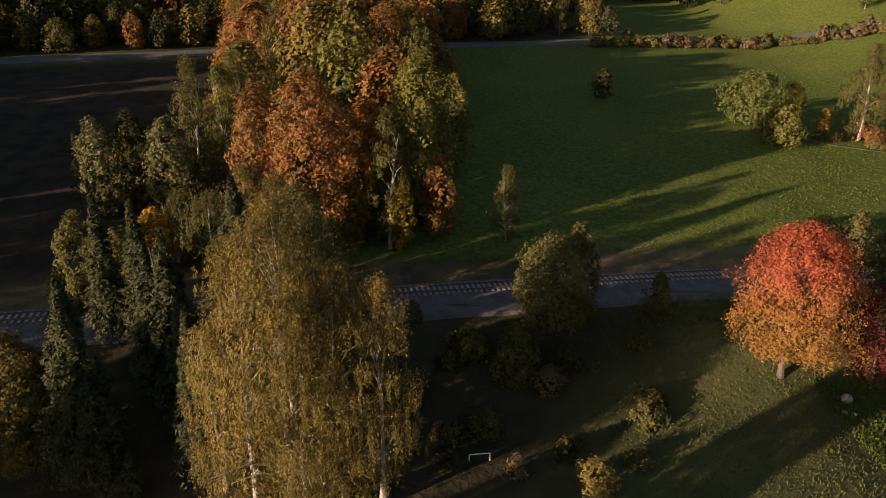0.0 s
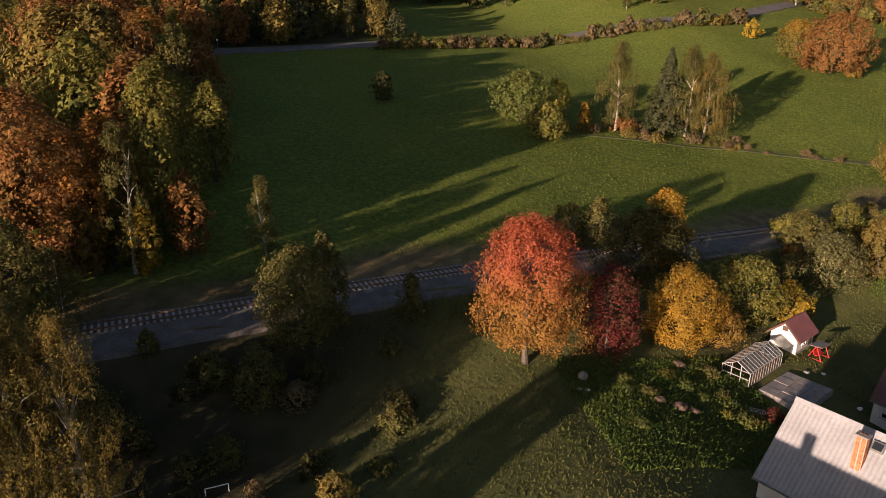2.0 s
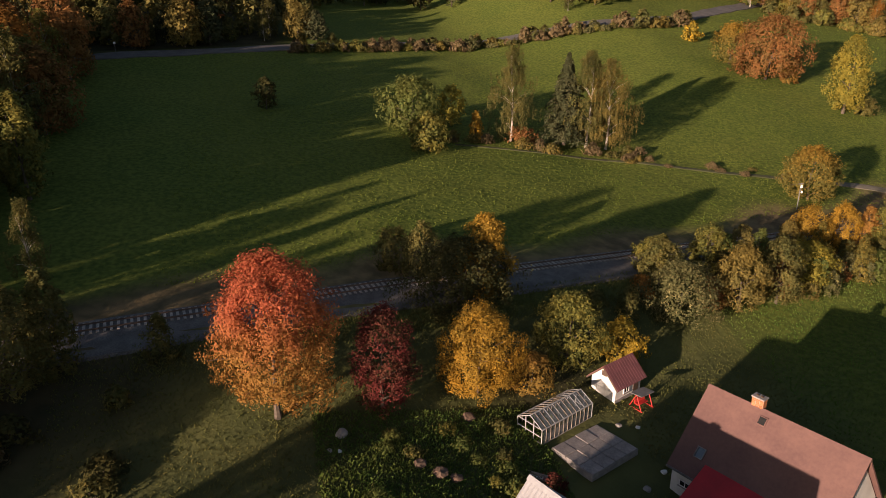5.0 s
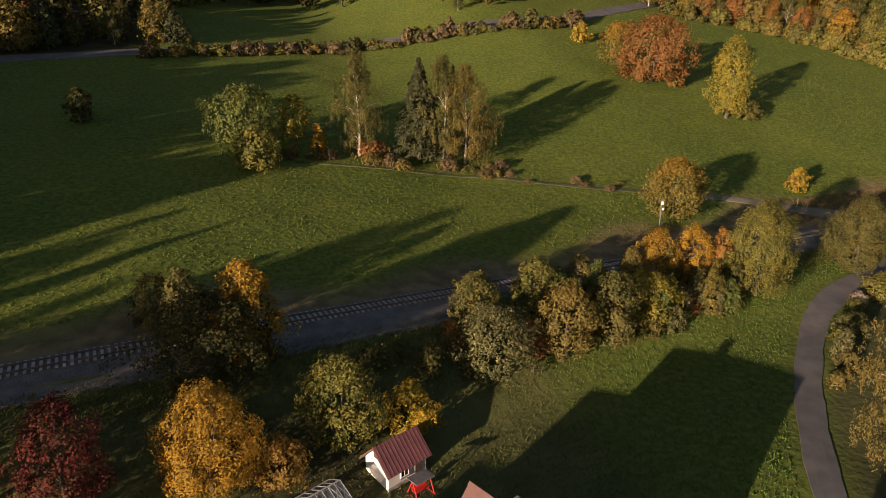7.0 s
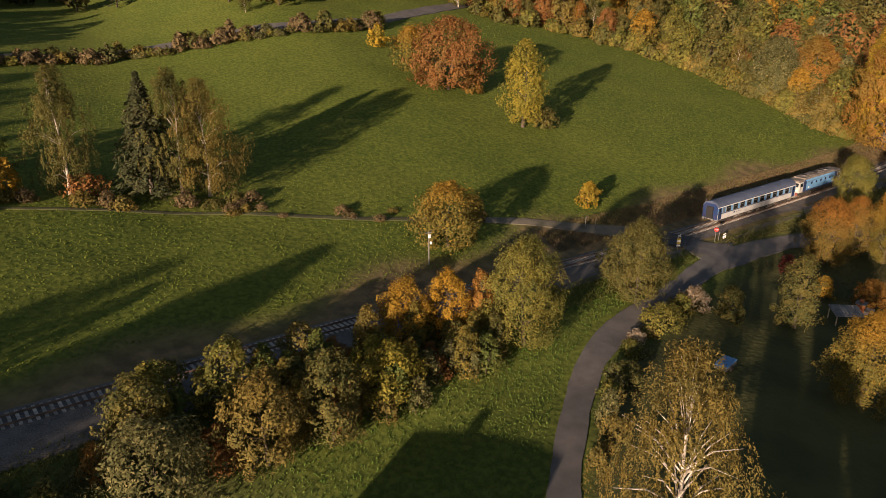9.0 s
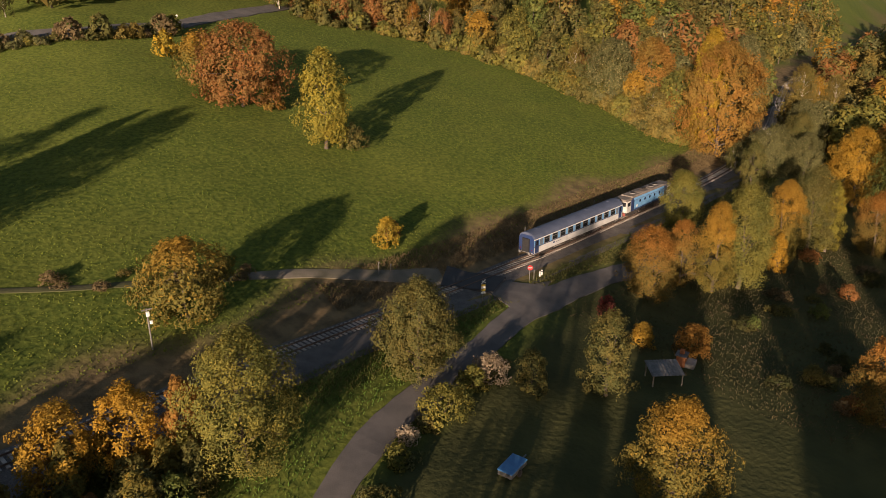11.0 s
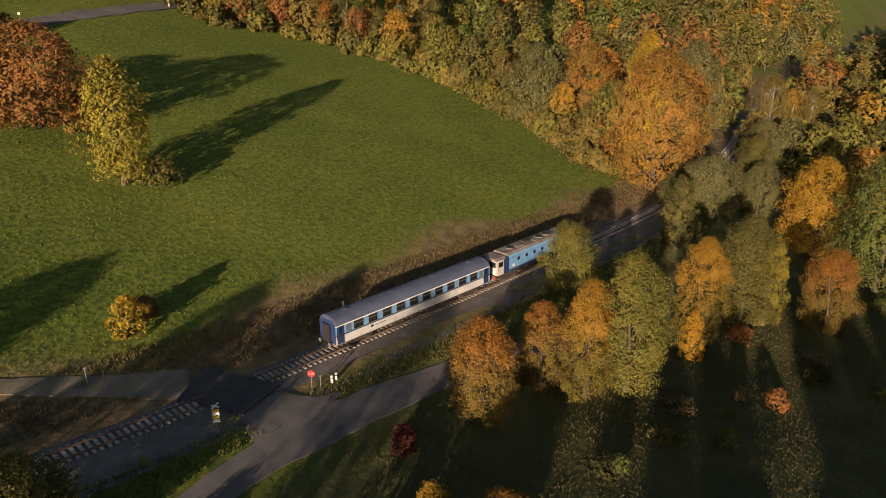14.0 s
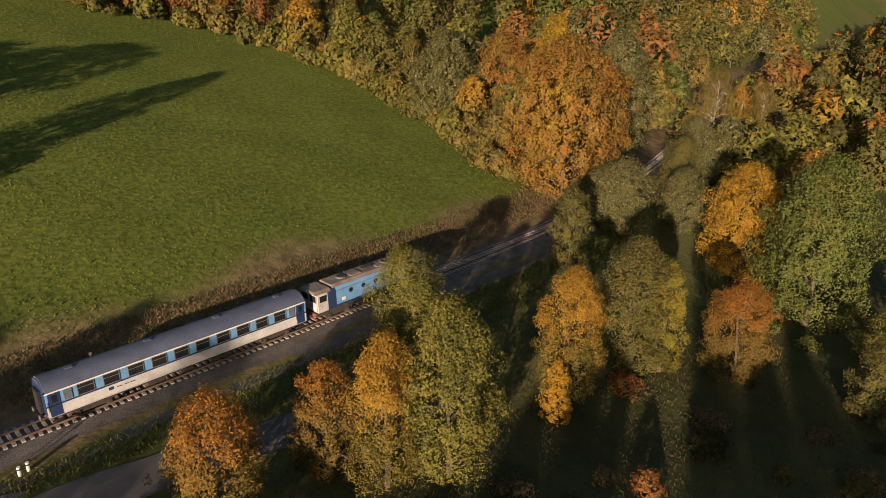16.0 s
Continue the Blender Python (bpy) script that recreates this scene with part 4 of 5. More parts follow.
def buffers(x, way, parent):
    for y in (-0.875, 0.875):
        bm = cylinder_bm(0.09, 0.5, pose(x + way * 0.22, y, 1.05, 0, 90), 10)
        bmesh.ops.create_cone(bm, cap_ends=True, segments=14, radius1=0.22, radius2=0.22, depth=0.06, matrix=pose(x + way * 0.48, y, 1.05, 0, 90))
        part("buffer", bm, GREY_STEEL, parent)


def coach(m):
    t = thing("passenger_coach", m, "blue and cream railway passenger coach with dark windows on the track", "train coach", "vehicles of the train")
    L, W = 12.0, 1.40
    side = [(-W, 1.0), (W, 1.0), (W, 3.12), (-W, 3.12)]
    part("body", prism([(-W + 0.06, 0.92), (W - 0.06, 0.92), (W, 1.05), (W, 1.98), (-W, 1.98), (-W, 1.05)], -L, L), CREAM, t, "cream lower side with dirt")
    part("upper_side", prism([(-W, 1.98), (W, 1.98), (W, 3.02), (-W, 3.02)], -L, L), SKYBLUE, t, "light blue window band")
    roof = [(W + 0.015, 3.14)] + [(W * math.cos(a) * 1.0, 3.14 + 0.86 * math.sin(a) ** 0.9) for a in np.linspace(0.12, math.pi - 0.12, 13)] + [(-W - 0.015, 3.14)]
    part("roof", prism(roof, -L - 0.02, L + 0.02, 0.12), ROOF_BLUE, t, "blue-grey curved roof")
    for x in (-9.6, -3.2, 3.2, 9.6):
        part("roof_vent", box_bm(x - 0.3, x + 0.3, -0.22, 0.22, 3.98, 4.08, 0.03), ROOF_BLUE, t)
    for s in (-1, 1):
        ya, yb = sorted((s * W, s * (W + 0.02)))
        part("cornice_stripe", box_bm(-L, L, ya, yb, 3.02, 3.15), WHITE_LINE, t, "white stripe under the roof")
        part("waist_stripe", box_bm(-L, L, ya, sorted((s * W, s * (W + 0.012)))[1] if s > 0 else yb, 1.90, 2.03), NAVY, t, "navy stripe")
        for k in range(10):
            x = -9.0 + 2.0 * k
            wdw = part("window", frame_bm(1.32, 1.0, 0.06, 0.05), GREY_STEEL, t, "dark window in a metal frame")
            wdw.matrix_basis = pose(x, s * (W + 0.005) - (0.05 if s < 0 else 0), 2.54)
            part("pane", box_bm(-0.61, 0.61, 0.012, 0.03, -0.43, 0.43), GLASS, wdw)
            part("sash_bar", box_bm(-0.61, 0.61, 0.002, 0.048, 0.12, 0.17), GREY_STEEL, wdw)
        for x in (-10.35, 10.35):
            wdw = part("small_window", frame_bm(0.62, 0.86, 0.06, 0.05), GREY_STEEL, t)
            wdw.matrix_basis = pose(x, s * (W + 0.005) - (0.05 if s < 0 else 0), 2.54)
            part("pane", box_bm(-0.26, 0.26, 0.012, 0.03, -0.38, 0.38), paint("frosted_pane", (0.10, 0.13, 0.17), 0.3), wdw)
        for x in (-11.35, 11.35):
            d = part("door", box_bm(x - 0.45, x + 0.45, s * W - 0.02, s * W + 0.02, 1.0, 3.05, 0.01), NAVY, t, "navy folding door")
            part("door_window", box_bm(x - 0.2, x + 0.2, s * (W + 0.022) - 0.008, s * (W + 0.022) + 0.008, 2.2, 2.85), GLASS, d)
            part("handrail", box_bm(x - 0.55, x - 0.52, s * (W + 0.05) - 0.02, s * (W + 0.05) + 0.02, 1.5, 2.4), GREY_STEEL, d)
            part("step", box_bm(x - 0.4, x + 0.4, s * 1.32 - 0.14, s * 1.32 + 0.14, 0.55, 0.6), BOGIE, d)
        part("crest", box_bm(-7.35, -6.95, s * (W + 0.006) - 0.004, s * (W + 0.006) + 0.004, 1.45, 1.72), NAVY, t, "small dark emblem plate")
        for k, x in enumerate((-6.7, -6.1, -5.6)):
            part("lettering_bar", box_bm(x, x + 0.42, s * (W + 0.006) - 0.004, s * (W + 0.006) + 0.004, 1.5, 1.58), NAVY, t)
    for e in (-1, 1):
        x0, x1 = sorted((e * L, e * (L + 0.03)))
        part("end_wall", prism([(-W, 1.0), (W, 1.0), (W, 3.12), (0.9, 3.65), (-0.9, 3.65), (-W, 3.12)], x0, x1), NAVY, t, "dark navy end wall")
        x0, x1 = sorted((e * (L + 0.03), e * (L + 0.28)))
        part("gangway", prism([(-0.62, 1.05), (0.62, 1.05), (0.62, 3.15), (-0.62, 3.15)], x0, x1, 0.04), mat("gangway_rubber", (0.014, 0.014, 0.016), (0.022, 0.021, 0.021), 3, 0.85), t, "black rubber gangway")
        for y in (-1.05, 1.05):
            part("tail_lamp", cylinder_bm(0.07, 0.06, pose(e * (L + 0.05), y, 1.5, 0, 90), 10), paint("red_lens", (0.25, 0.01, 0.01), 0.2), t)
        buffers(e * L, e, t)
        bogie(e * 8.6, t, 2)
    part("underframe", box_bm(-L + 0.3, L - 0.3, -1.15, 1.15, 0.72, 0.95), BOGIE, t)
    for x, w in ((-3.4, 1.6), (-0.6, 1.2), (2.6, 1.9)):
        part("equipment_box", box_bm(x - w / 2, x + w / 2, -1.2, 1.2, 0.35, 0.75, 0.04), BOGIE, t)
    return t


def locomotive(m):
    t = thing("diesel_locomotive", m, "light blue diesel locomotive with pale cabs, round windows and sooty roof", "locomotive", "vehicles of the train")
    W = 1.42
    part("frame", prism([(-W, 0.85), (W, 0.85), (W, 1.25), (-W, 1.25)], -7.9, 7.9, 0.05), BOGIE, t, "grimy underframe")
    part("engine_hood", prism([(-W, 1.25), (W, 1.25), (W, 3.1), (1.22, 3.45), (-1.22, 3.45), (-W, 3.1)], -5.3, 5.3), SKYBLUE, t, "light blue side with stains")
    part("roof", prism([(1.25, 3.43), (0.95, 3.72), (-0.95, 3.72), (-1.25, 3.43)], -5.6, 5.6, 0.05), LOCO_ROOF, t, "sooty grey-brown roof")
    for x, r in ((-3.6, 0.55), (2.6, 0.62), (4.2, 0.62)):
        f = part("fan", cylinder_bm(r, 0.14, pose(x, 0, 3.78), 20), GREY_STEEL, t, "round roof fan")
        part("fan_grille", cylinder_bm(r * 0.8, 0.03, pose(x, 0, 3.86), 16), BOGIE, f)
    part("exhaust", box_bm(-0.9, 0.5, -0.35, 0.35, 3.72, 3.98, 0.06), BOGIE, t, "blackened exhaust box")
    part("roof_hatch", box_bm(-2.7, -1.3, -0.7, 0.7, 3.7, 3.8, 0.03), LOCO_ROOF, t)
    part("roof_hatch", box_bm(0.9, 1.8, -0.7, 0.7, 3.7, 3.8, 0.03), LOCO_ROOF, t)
    for s in (-1, 1):
        for x in (-3.4, -1.7, 0.0, 1.7, 3.4):
            ring = part("porthole", cylinder_bm(0.27, 0.06, pose(x, s * W, 2.62, 90), 20), NAVY, t, "round window with dark rim")
            part("pane", cylinder_bm(0.20, 0.07, pose(x, s * W, 2.62, 90), 16), GLASS, ring)
        part("waist_band", box_bm(-5.3, 5.3, s * (W + 0.01) - 0.012, s * (W + 0.01) + 0.012, 1.27, 1.5), NAVY, t)
        part("emblem", box_bm(-4.6, -4.1, s * (W + 0.012) - 0.008, s * (W + 0.012) + 0.008, 1.75, 2.1), WHITE_LINE, t, "pale emblem plate")
        part("handrail", box_bm(-5.2, 5.2, s * 1.46 - 0.02, s * 1.46 + 0.02, 3.05, 3.09), GREY_STEEL, t)
    for e in (-1, 1):
        def along(a):
            return sorted((e * a[0], e * a[1]))
        x0, x1 = along((5.3, 6.25))
        part("cab_shoulder", prism([(-W, 1.25), (W, 1.25), (W, 3.1), (1.2, 3.42), (-1.2, 3.42), (-W, 3.1)], x0, x1), NAVY, t, "navy panel behind the cab")
        x0, x1 = along((6.25, 7.75))
        cab = part("cab", prism([(-W, 1.25), (W, 1.25), (W, 2.15), (1.36, 3.3), (-1.36, 3.3), (-W, 2.15)], x0, x1, 0.12), PALE_CAB, t, "pale grimy driving cab")
        x0, x1 = along((5.9, 7.95))
        part("cab_roof", prism([(-1.42, 3.28), (1.42, 3.28), (1.1, 3.58), (-1.1, 3.58)], x0, x1, 0.06), LOCO_ROOF, cab, "sooty cab roof")
        for y in (-0.68, 0.68):
            part("windscreen", box_bm(*along((7.74, 7.79)), y - 0.52, y + 0.52, 2.35, 3.08, 0.02), GLASS, cab)
        for s in (-1, 1):
            part("cab_window", box_bm(*along((6.55, 7.4)), s * 1.40 - 0.025, s * 1.40 + 0.025, 2.35, 3.02, 0.01), GLASS, cab)
            part("lamp", cylinder_bm(0.13, 0.1, pose(e * 7.78, s * 0.95, 1.75, 0, 90), 14), WHITE_LINE, cab, "round headlamp")
        part("top_lamp", cylinder_bm(0.14, 0.12, pose(e * 7.9, 0, 3.4, 0, 90), 14), WHITE_LINE, cab)
        part("buffer_beam", box_bm(*along((7.75, 8.0)), -1.3, 1.3, 0.75, 1.25, 0.03), paint("dull_red", (0.22, 0.05, 0.035), 0.6), t)
        buffers(e * 7.95, e, t)
        bogie(e * 4.9, t, 2, 2.4)
    part("fuel_tank", box_bm(-2.3, 2.3, -1.2, 1.2, 0.3, 0.85, 0.08), BOGIE, t, "grimy fuel tank")
    return t


coach(track_pose(183.6, 0, 0.44))
locomotive(track_pose(204.6, 0, 0.44))

# ---- houses and garden ----
PLASTER = mat("white_plaster", (0.66, 0.63, 0.58), (0.50, 0.475, 0.43), 0.5, 0.9, bump=0.15, bump_scale=30)
WHITE_SHEET = mat("weathered_fibre_roof", (0.30, 0.298, 0.31), (0.22, 0.218, 0.228), 0.45, 0.8, fine=0.4)
BROWN_ROOF = mat("brown_roof_sheet", (0.135, 0.072, 0.06), (0.095, 0.05, 0.045), 0.4, 0.75, fine=0.35)
RED_ROOF = mat("red_roof_sheet", (0.38, 0.022, 0.026), (0.28, 0.018, 0.022), 0.5, 0.55, fine=0.3)
SHED_ROOF = mat("shed_roof_sheet", (0.19, 0.07, 0.068), (0.13, 0.05, 0.05), 0.7, 0.6, fine=0.3)
BRICK = mat("orange_brick", (0.42, 0.16, 0.06), (0.27, 0.09, 0.04), 2.5, 0.85, bump=0.4, vary=0.3)
MORTAR = mat("mortar", (0.33, 0.29, 0.25), (0.24, 0.21, 0.18), 4, 0.95)
CONCRETE = mat("old_concrete", (0.27, 0.24, 0.225), (0.15, 0.135, 0.13), 0.8, 0.9, bump=0.3, fine=0.45, vary=0.1)
WOOD = mat("grey_wood", (0.36, 0.29, 0.22), (0.22, 0.17, 0.13), 3, 0.85)
DARK_WOOD = mat("dark_wood", (0.10, 0.06, 0.04), (0.06, 0.04, 0.03), 3, 0.8)
WHITE_PAINT = mat("white_paint", (0.72, 0.71, 0.68), (0.58, 0.56, 0.53), 3, 0.6)
RED_PAINT = mat("red_paint", (0.50, 0.03, 0.025), (0.36, 0.025, 0.02), 3, 0.5)
YELLOW_PAINT = mat("yellow_paint", (0.62, 0.42, 0.05), (0.5, 0.33, 0.05), 3, 0.5)
BLUE_TARP = mat("blue_tarp", (0.05, 0.18, 0.38), (0.04, 0.13, 0.30), 1.5, 0.5)
STONE = mat("grey_stone", (0.30, 0.27, 0.25), (0.18, 0.16, 0.15), 1.5, 0.9, bump=0.4)


def sheet_bm(y0, z0, y1, z1, x0, x1, thick=0.1, wave=0.0, pitch=0.3):
    """A roof slope from the ridge line (y0, z0) down to the eave (y1, z1), corrugated down the slope if wave is set."""
    bm = bmesh.new()
    n = max(1, int((x1 - x0) / (pitch / 2))) if wave else 1
    ny, nz = -(z1 - z0), (y1 - y0)
    ln = math.hypot(ny, nz)
    ny, nz = ny / ln, nz / ln
    if nz < 0:
        ny, nz = -ny, -nz
    rows = []
    for i in range(n + 1):
        x = x0 + (x1 - x0) * i / n
        w = wave * (1 if i % 2 else -1) if wave else 0
        rows.append([bm.verts.new((x, y + ny * o, z + nz * o)) for y, z, o in ((y0, z0, w), (y1, z1, w), (y1, z1, w - thick), (y0, z0, w - thick))])
    for a, b in zip(rows, rows[1:]):
        for k in range(4):
            bm.faces.new((a[k], a[(k + 1) % 4], b[(k + 1) % 4], b[k]))
    bm.faces.new(rows[0]), bm.faces.new(rows[-1][::-1])
    bmesh.ops.recalc_face_normals(bm, faces=bm.faces[:])
    return bm


def house_window(x, y, z, w, h, parent, out=-1, turned=False, bars=False):
    f = part("window", frame_bm(w, h, 0.08, 0.09), WHITE_PAINT, parent, "white-framed window with dark glass")
    f.matrix_basis = pose(x, y, z, 0, 0, 90 if turned else 0)
    part("pane", box_bm(-w / 2 + 0.07, w / 2 - 0.07, 0.035, 0.055, -h / 2 + 0.07, h / 2 - 0.07), GLASS, f)
    part("mullion", box_bm(-0.03, 0.03, 0.015, 0.075, -h / 2 + 0.07, h / 2 - 0.07), WHITE_PAINT, f)
    part("sill", box_bm(-w / 2 - 0.08, w / 2 + 0.08, -0.08, 0.10, -h / 2 - 0.07, -h / 2 - 0.02), CONCRETE, f)
    if bars:
        for k in range(7):
            part("blind_slat", box_bm(-w / 2 + 0.09, w / 2 - 0.09, 0.005, 0.03, -h / 2 + 0.12 + k * 0.16, -h / 2 + 0.2 + k * 0.16), GREY_STEEL, f)


def chimney(x, y, z0, z1, w, d, parent):
    """A brick stack laid course by course, with a worn cap."""
    c = part("chimney", box_bm(x - w / 2, x + w / 2, y - d / 2, y + d / 2, z0, z1), MORTAR, parent, "brick chimney with a worn concrete cap")
    course, length = 0.15, 0.30
    nz = int((z1 - z0) / course)
    for dims, spots in (((length - 0.02, 0.03, course - 0.03), "x"), ((0.03, length - 0.02, course - 0.03), "y")):
        bx, by, bz = dims
        me = bpy.data.meshes.new("brick")
        bm = box_bm(-bx / 2, bx / 2, -by / 2, by / 2, -bz / 2, bz / 2)
        bm.to_mesh(me)
        bm.free()
        me.materials.append(BRICK)
        run = w if spots == "x" else d
        for k in range(nz):
            m = max(1, round(run / length))
            for j in range(m):
                u = -run / 2 + (j + 0.5) * run / m
                for s in (-1, 1):
                    b = new("brick", me)
                    b.parent = c
                    b.location = (x + u, y + s * (d / 2 + 0.01), z0 + (k + 0.5) * course) if spots == "x" else (x + s * (w / 2 + 0.01), y + u, z0 + (k + 0.5) * course)
    part("cap", box_bm(x - w / 2 - 0.1, x + w / 2 + 0.1, y - d / 2 - 0.1, y + d / 2 + 0.1, z1, z1 + 0.12, 0.03), CONCRETE, c)
    for s in (-1, 1):
        part("flue", box_bm(x + s * w * 0.2 - 0.1, x + s * w * 0.2 + 0.1, y - 0.1, y + 0.1, z1 + 0.12, z1 + 0.22), DARK_WOOD, c)


def gable_walls(L, half, eave, ridge, base, thick=0.3):
    bm = bmesh.new()
    ring = [(-half, base), (half, base), (half, eave), (0, ridge), (-half, eave)]
    a = [bm.verts.new((0, y, z)) for y, z in ring]
    b = [bm.verts.new((L, y, z)) for y, z in ring]
    for k in range(5):
        if k not in (2, 3):
            bm.faces.new((a[k], a[(k + 1) % 5], b[(k + 1) % 5], b[k]))
    bm.faces.new(a[::-1]), bm.faces.new(b)
    bm.faces.new((a[2], a[3], b[3], b[2])), bm.faces.new((a[3], a[4], b[4], b[3]))
    bmesh.ops.recalc_face_normals(bm, faces=bm.faces[:])
    return bm


def white_house():
    """Ridge at height 0 of its own frame, along x; the garden side is at -y."""
    t = thing("house", pose(50.2, 41.1, 4.5, 0, 0, -66), "white house with a pale corrugated roof and brick chimney", "house")
    part("wall", gable_walls(13.6, 4.9, -5.1, -0.32, -9.2), PLASTER, t, "white plastered walls").location.x = 0.25
    for s in (-1, 1):
        part("roof", sheet_bm(0, 0, s * 5.4, -5.3, -0.1, 14.2, 0.12, 0.035, 0.36), WHITE_SHEET, t, "pale corrugated roof slope")
        part("gutter", box_bm(-0.1, 14.2, s * 5.45 - 0.08, s * 5.45 + 0.08, -5.42, -5.3), GREY_STEEL, t)
    part("ridge_cap", prism([(-0.28, -0.2), (0, 0.1), (0.28, -0.2), (0, 0.02)], -0.12, 14.2), WHITE_SHEET, t, "pale ridge cap")
    chimney(5.85, -2.1, -3.2, 0.45, 0.75, 0.6, t)
    h = part("roof_hatch", box_bm(-0.45, 0.45, -0.4, 0.4, -0.05, 0.18, 0.03), GREY_STEEL, t, "dark roof hatch")
    h.matrix_basis = pose(6.6, -0.85, -0.72, 44)
    part("hatch_glass", box_bm(-0.34, 0.34, -0.3, 0.3, 0.18, 0.2), GLASS, h)
    for x in (2.5, 6.0, 9.5):
        house_window(x + 0.25, -4.98, -6.9, 1.2, 1.3, t)
    return t


def brown_house():
    t = thing("house", pose(69.9, 49.6, 4.1, 0, 0, -66), "white house with a brown roof and a red-roofed extension", "house")
    part("wall", gable_walls(12.5, 4.55, -5.85, -0.45, -10.0), PLASTER, t, "white plastered walls").location.x = 0.3
    for s in (-1, 1):
        part("roof", sheet_bm(0, 0, s * 5.0, -6.0, 0, 13.2, 0.14), BROWN_ROOF, t, "faded brown roof slope")
        part("gutter", box_bm(0, 13.2, s * 5.06 - 0.08, s * 5.06 + 0.08, -6.15, -6.02), GREY_STEEL, t)
    part("ridge_cap", prism([(-0.2, -0.18), (0, 0.08), (0.2, -0.18)], -0.02, 13.22), BROWN_ROOF, t)
    part("verge_board", sheet_bm(0, -0.1, -5.0, -6.1, -0.05, 0.0, 0.2), DARK_WOOD, t)
    chimney(4.4, 0.25, -1.1, 0.75, 0.95, 0.6, t)
    k = math.degrees(math.atan(1.2))
    hole = part("skylight", box_bm(-0.36, 0.36, -0.4, 0.4, 0.0, 0.1, 0.02), BROWN_ROOF, t, "open dark roof hatch")
    hole.matrix_basis = pose(5.3, -0.6, -0.72, k)
    part("pane", box_bm(-0.27, 0.27, -0.3, 0.3, 0.1, 0.112), mat("black_opening", (0.01, 0.01, 0.01), (0.015, 0.015, 0.015), 3, 0.9), hole)
    sk = part("skylight", frame_bm(0.8, 1.0, 0.07, 0.1), GREY_STEEL, t, "grey-framed skylight with blue reflection")
    sk.matrix_basis = pose(2.1, -3.63, -4.3, k + 90)
    part("pane", box_bm(-0.34, 0.34, -0.06, -0.03, -0.44, 0.44), mat("skylight_glass", (0.06, 0.08, 0.10), (0.05, 0.07, 0.09), 2, 0.06, spec=0.8), sk)
    ext = part("extension", prism([(-4.5, -10.0), (-7.0, -10.0), (-7.0, -6.5), (-4.2, -5.2)], 3.4, 10.6), PLASTER, t, "white plastered extension")
    part("extension_roof", sheet_bm(-3.95, -4.78, -7.5, -6.55, 2.9, 10.9, 0.12), RED_ROOF, ext, "bright red metal roof")
    part("extension_gutter", box_bm(2.9, 10.9, -7.62, -7.46, -6.72, -6.58), RED_PAINT, ext)
    part("downpipe", box_bm(10.68, 10.78, -7.1, -7.0, -10.0, -6.6), RED_PAINT, ext)
    part("porch_roof", sheet_bm(-5.2, -6.9, -8.6, -8.3, 10.7, 14.0, 0.12), RED_ROOF, ext, "red porch roof")
    part("porch_wall", prism([(-5.2, -10.0), (-8.1, -10.0), (-8.1, -8.3), (-5.2, -7.1)], 10.9, 13.8), PLASTER, ext)
    house_window(1.7, -4.68, -7.3, 1.1, 0.6, t)
    house_window(5.0, -7.09, -8.0, 0.9, 1.2, t)
    house_window(8.6, -7.09, -8.0, 1.7, 1.25, t, bars=True)
    part("plinth", box_bm(3.3, 10.7, -7.06, -6.9, -10.0, -9.1), CONCRETE, t, "grey plinth")
    return t


def garden_shed():
    t = thing("garden_shed", pose(65.3, 60.1, 0.7, 0, 0, 25), "small white garden shed with a reddish metal roof", "shed")
    part("wall", gable_walls(4.1, 1.55, -1.75, -0.24, -4.2), PLASTER, t, "white plastered walls").location.x = 0.3
    for s in (-1, 1):
        r = part("roof", sheet_bm(0, 0, s * 2.05, -2.0, 0, 4.75, 0.07), SHED_ROOF, t, "reddish-brown metal roof slope")
        for k in range(12):
            x = 0.2 + 0.39 * k
            part("standing_seam", sheet_bm(0, 0.03, s * 2.05, -1.97, x, x + 0.035, 0.03), SHED_ROOF, r)
        part("barge_board", sheet_bm(0, -0.05, s * 2.05, -2.05, -0.06, 0.0, 0.14), DARK_WOOD, t)
    d = part("loft_door", box_bm(0.24, 0.29, -0.32, 0.32, -1.2, -0.62, 0.01), DARK_WOOD, t, "brown loft hatch")
    house_window(2.0, -1.64, -2.6, 0.9, 0.8, t)
    part("door", box_bm(3.2, 4.0, -1.6, -1.54, -4.1, -2.0, 0.01), DARK_WOOD, t, "dark plank door")
    part("plinth", box_bm(0.25, 4.45, -1.62, -1.5, -4.2, -3.4), STONE, t, "grey stone plinth")
    return t


OLD_WHITE = mat("weathered_white_paint", (0.40, 0.39, 0.38), (0.27, 0.255, 0.24), 3, 0.8)


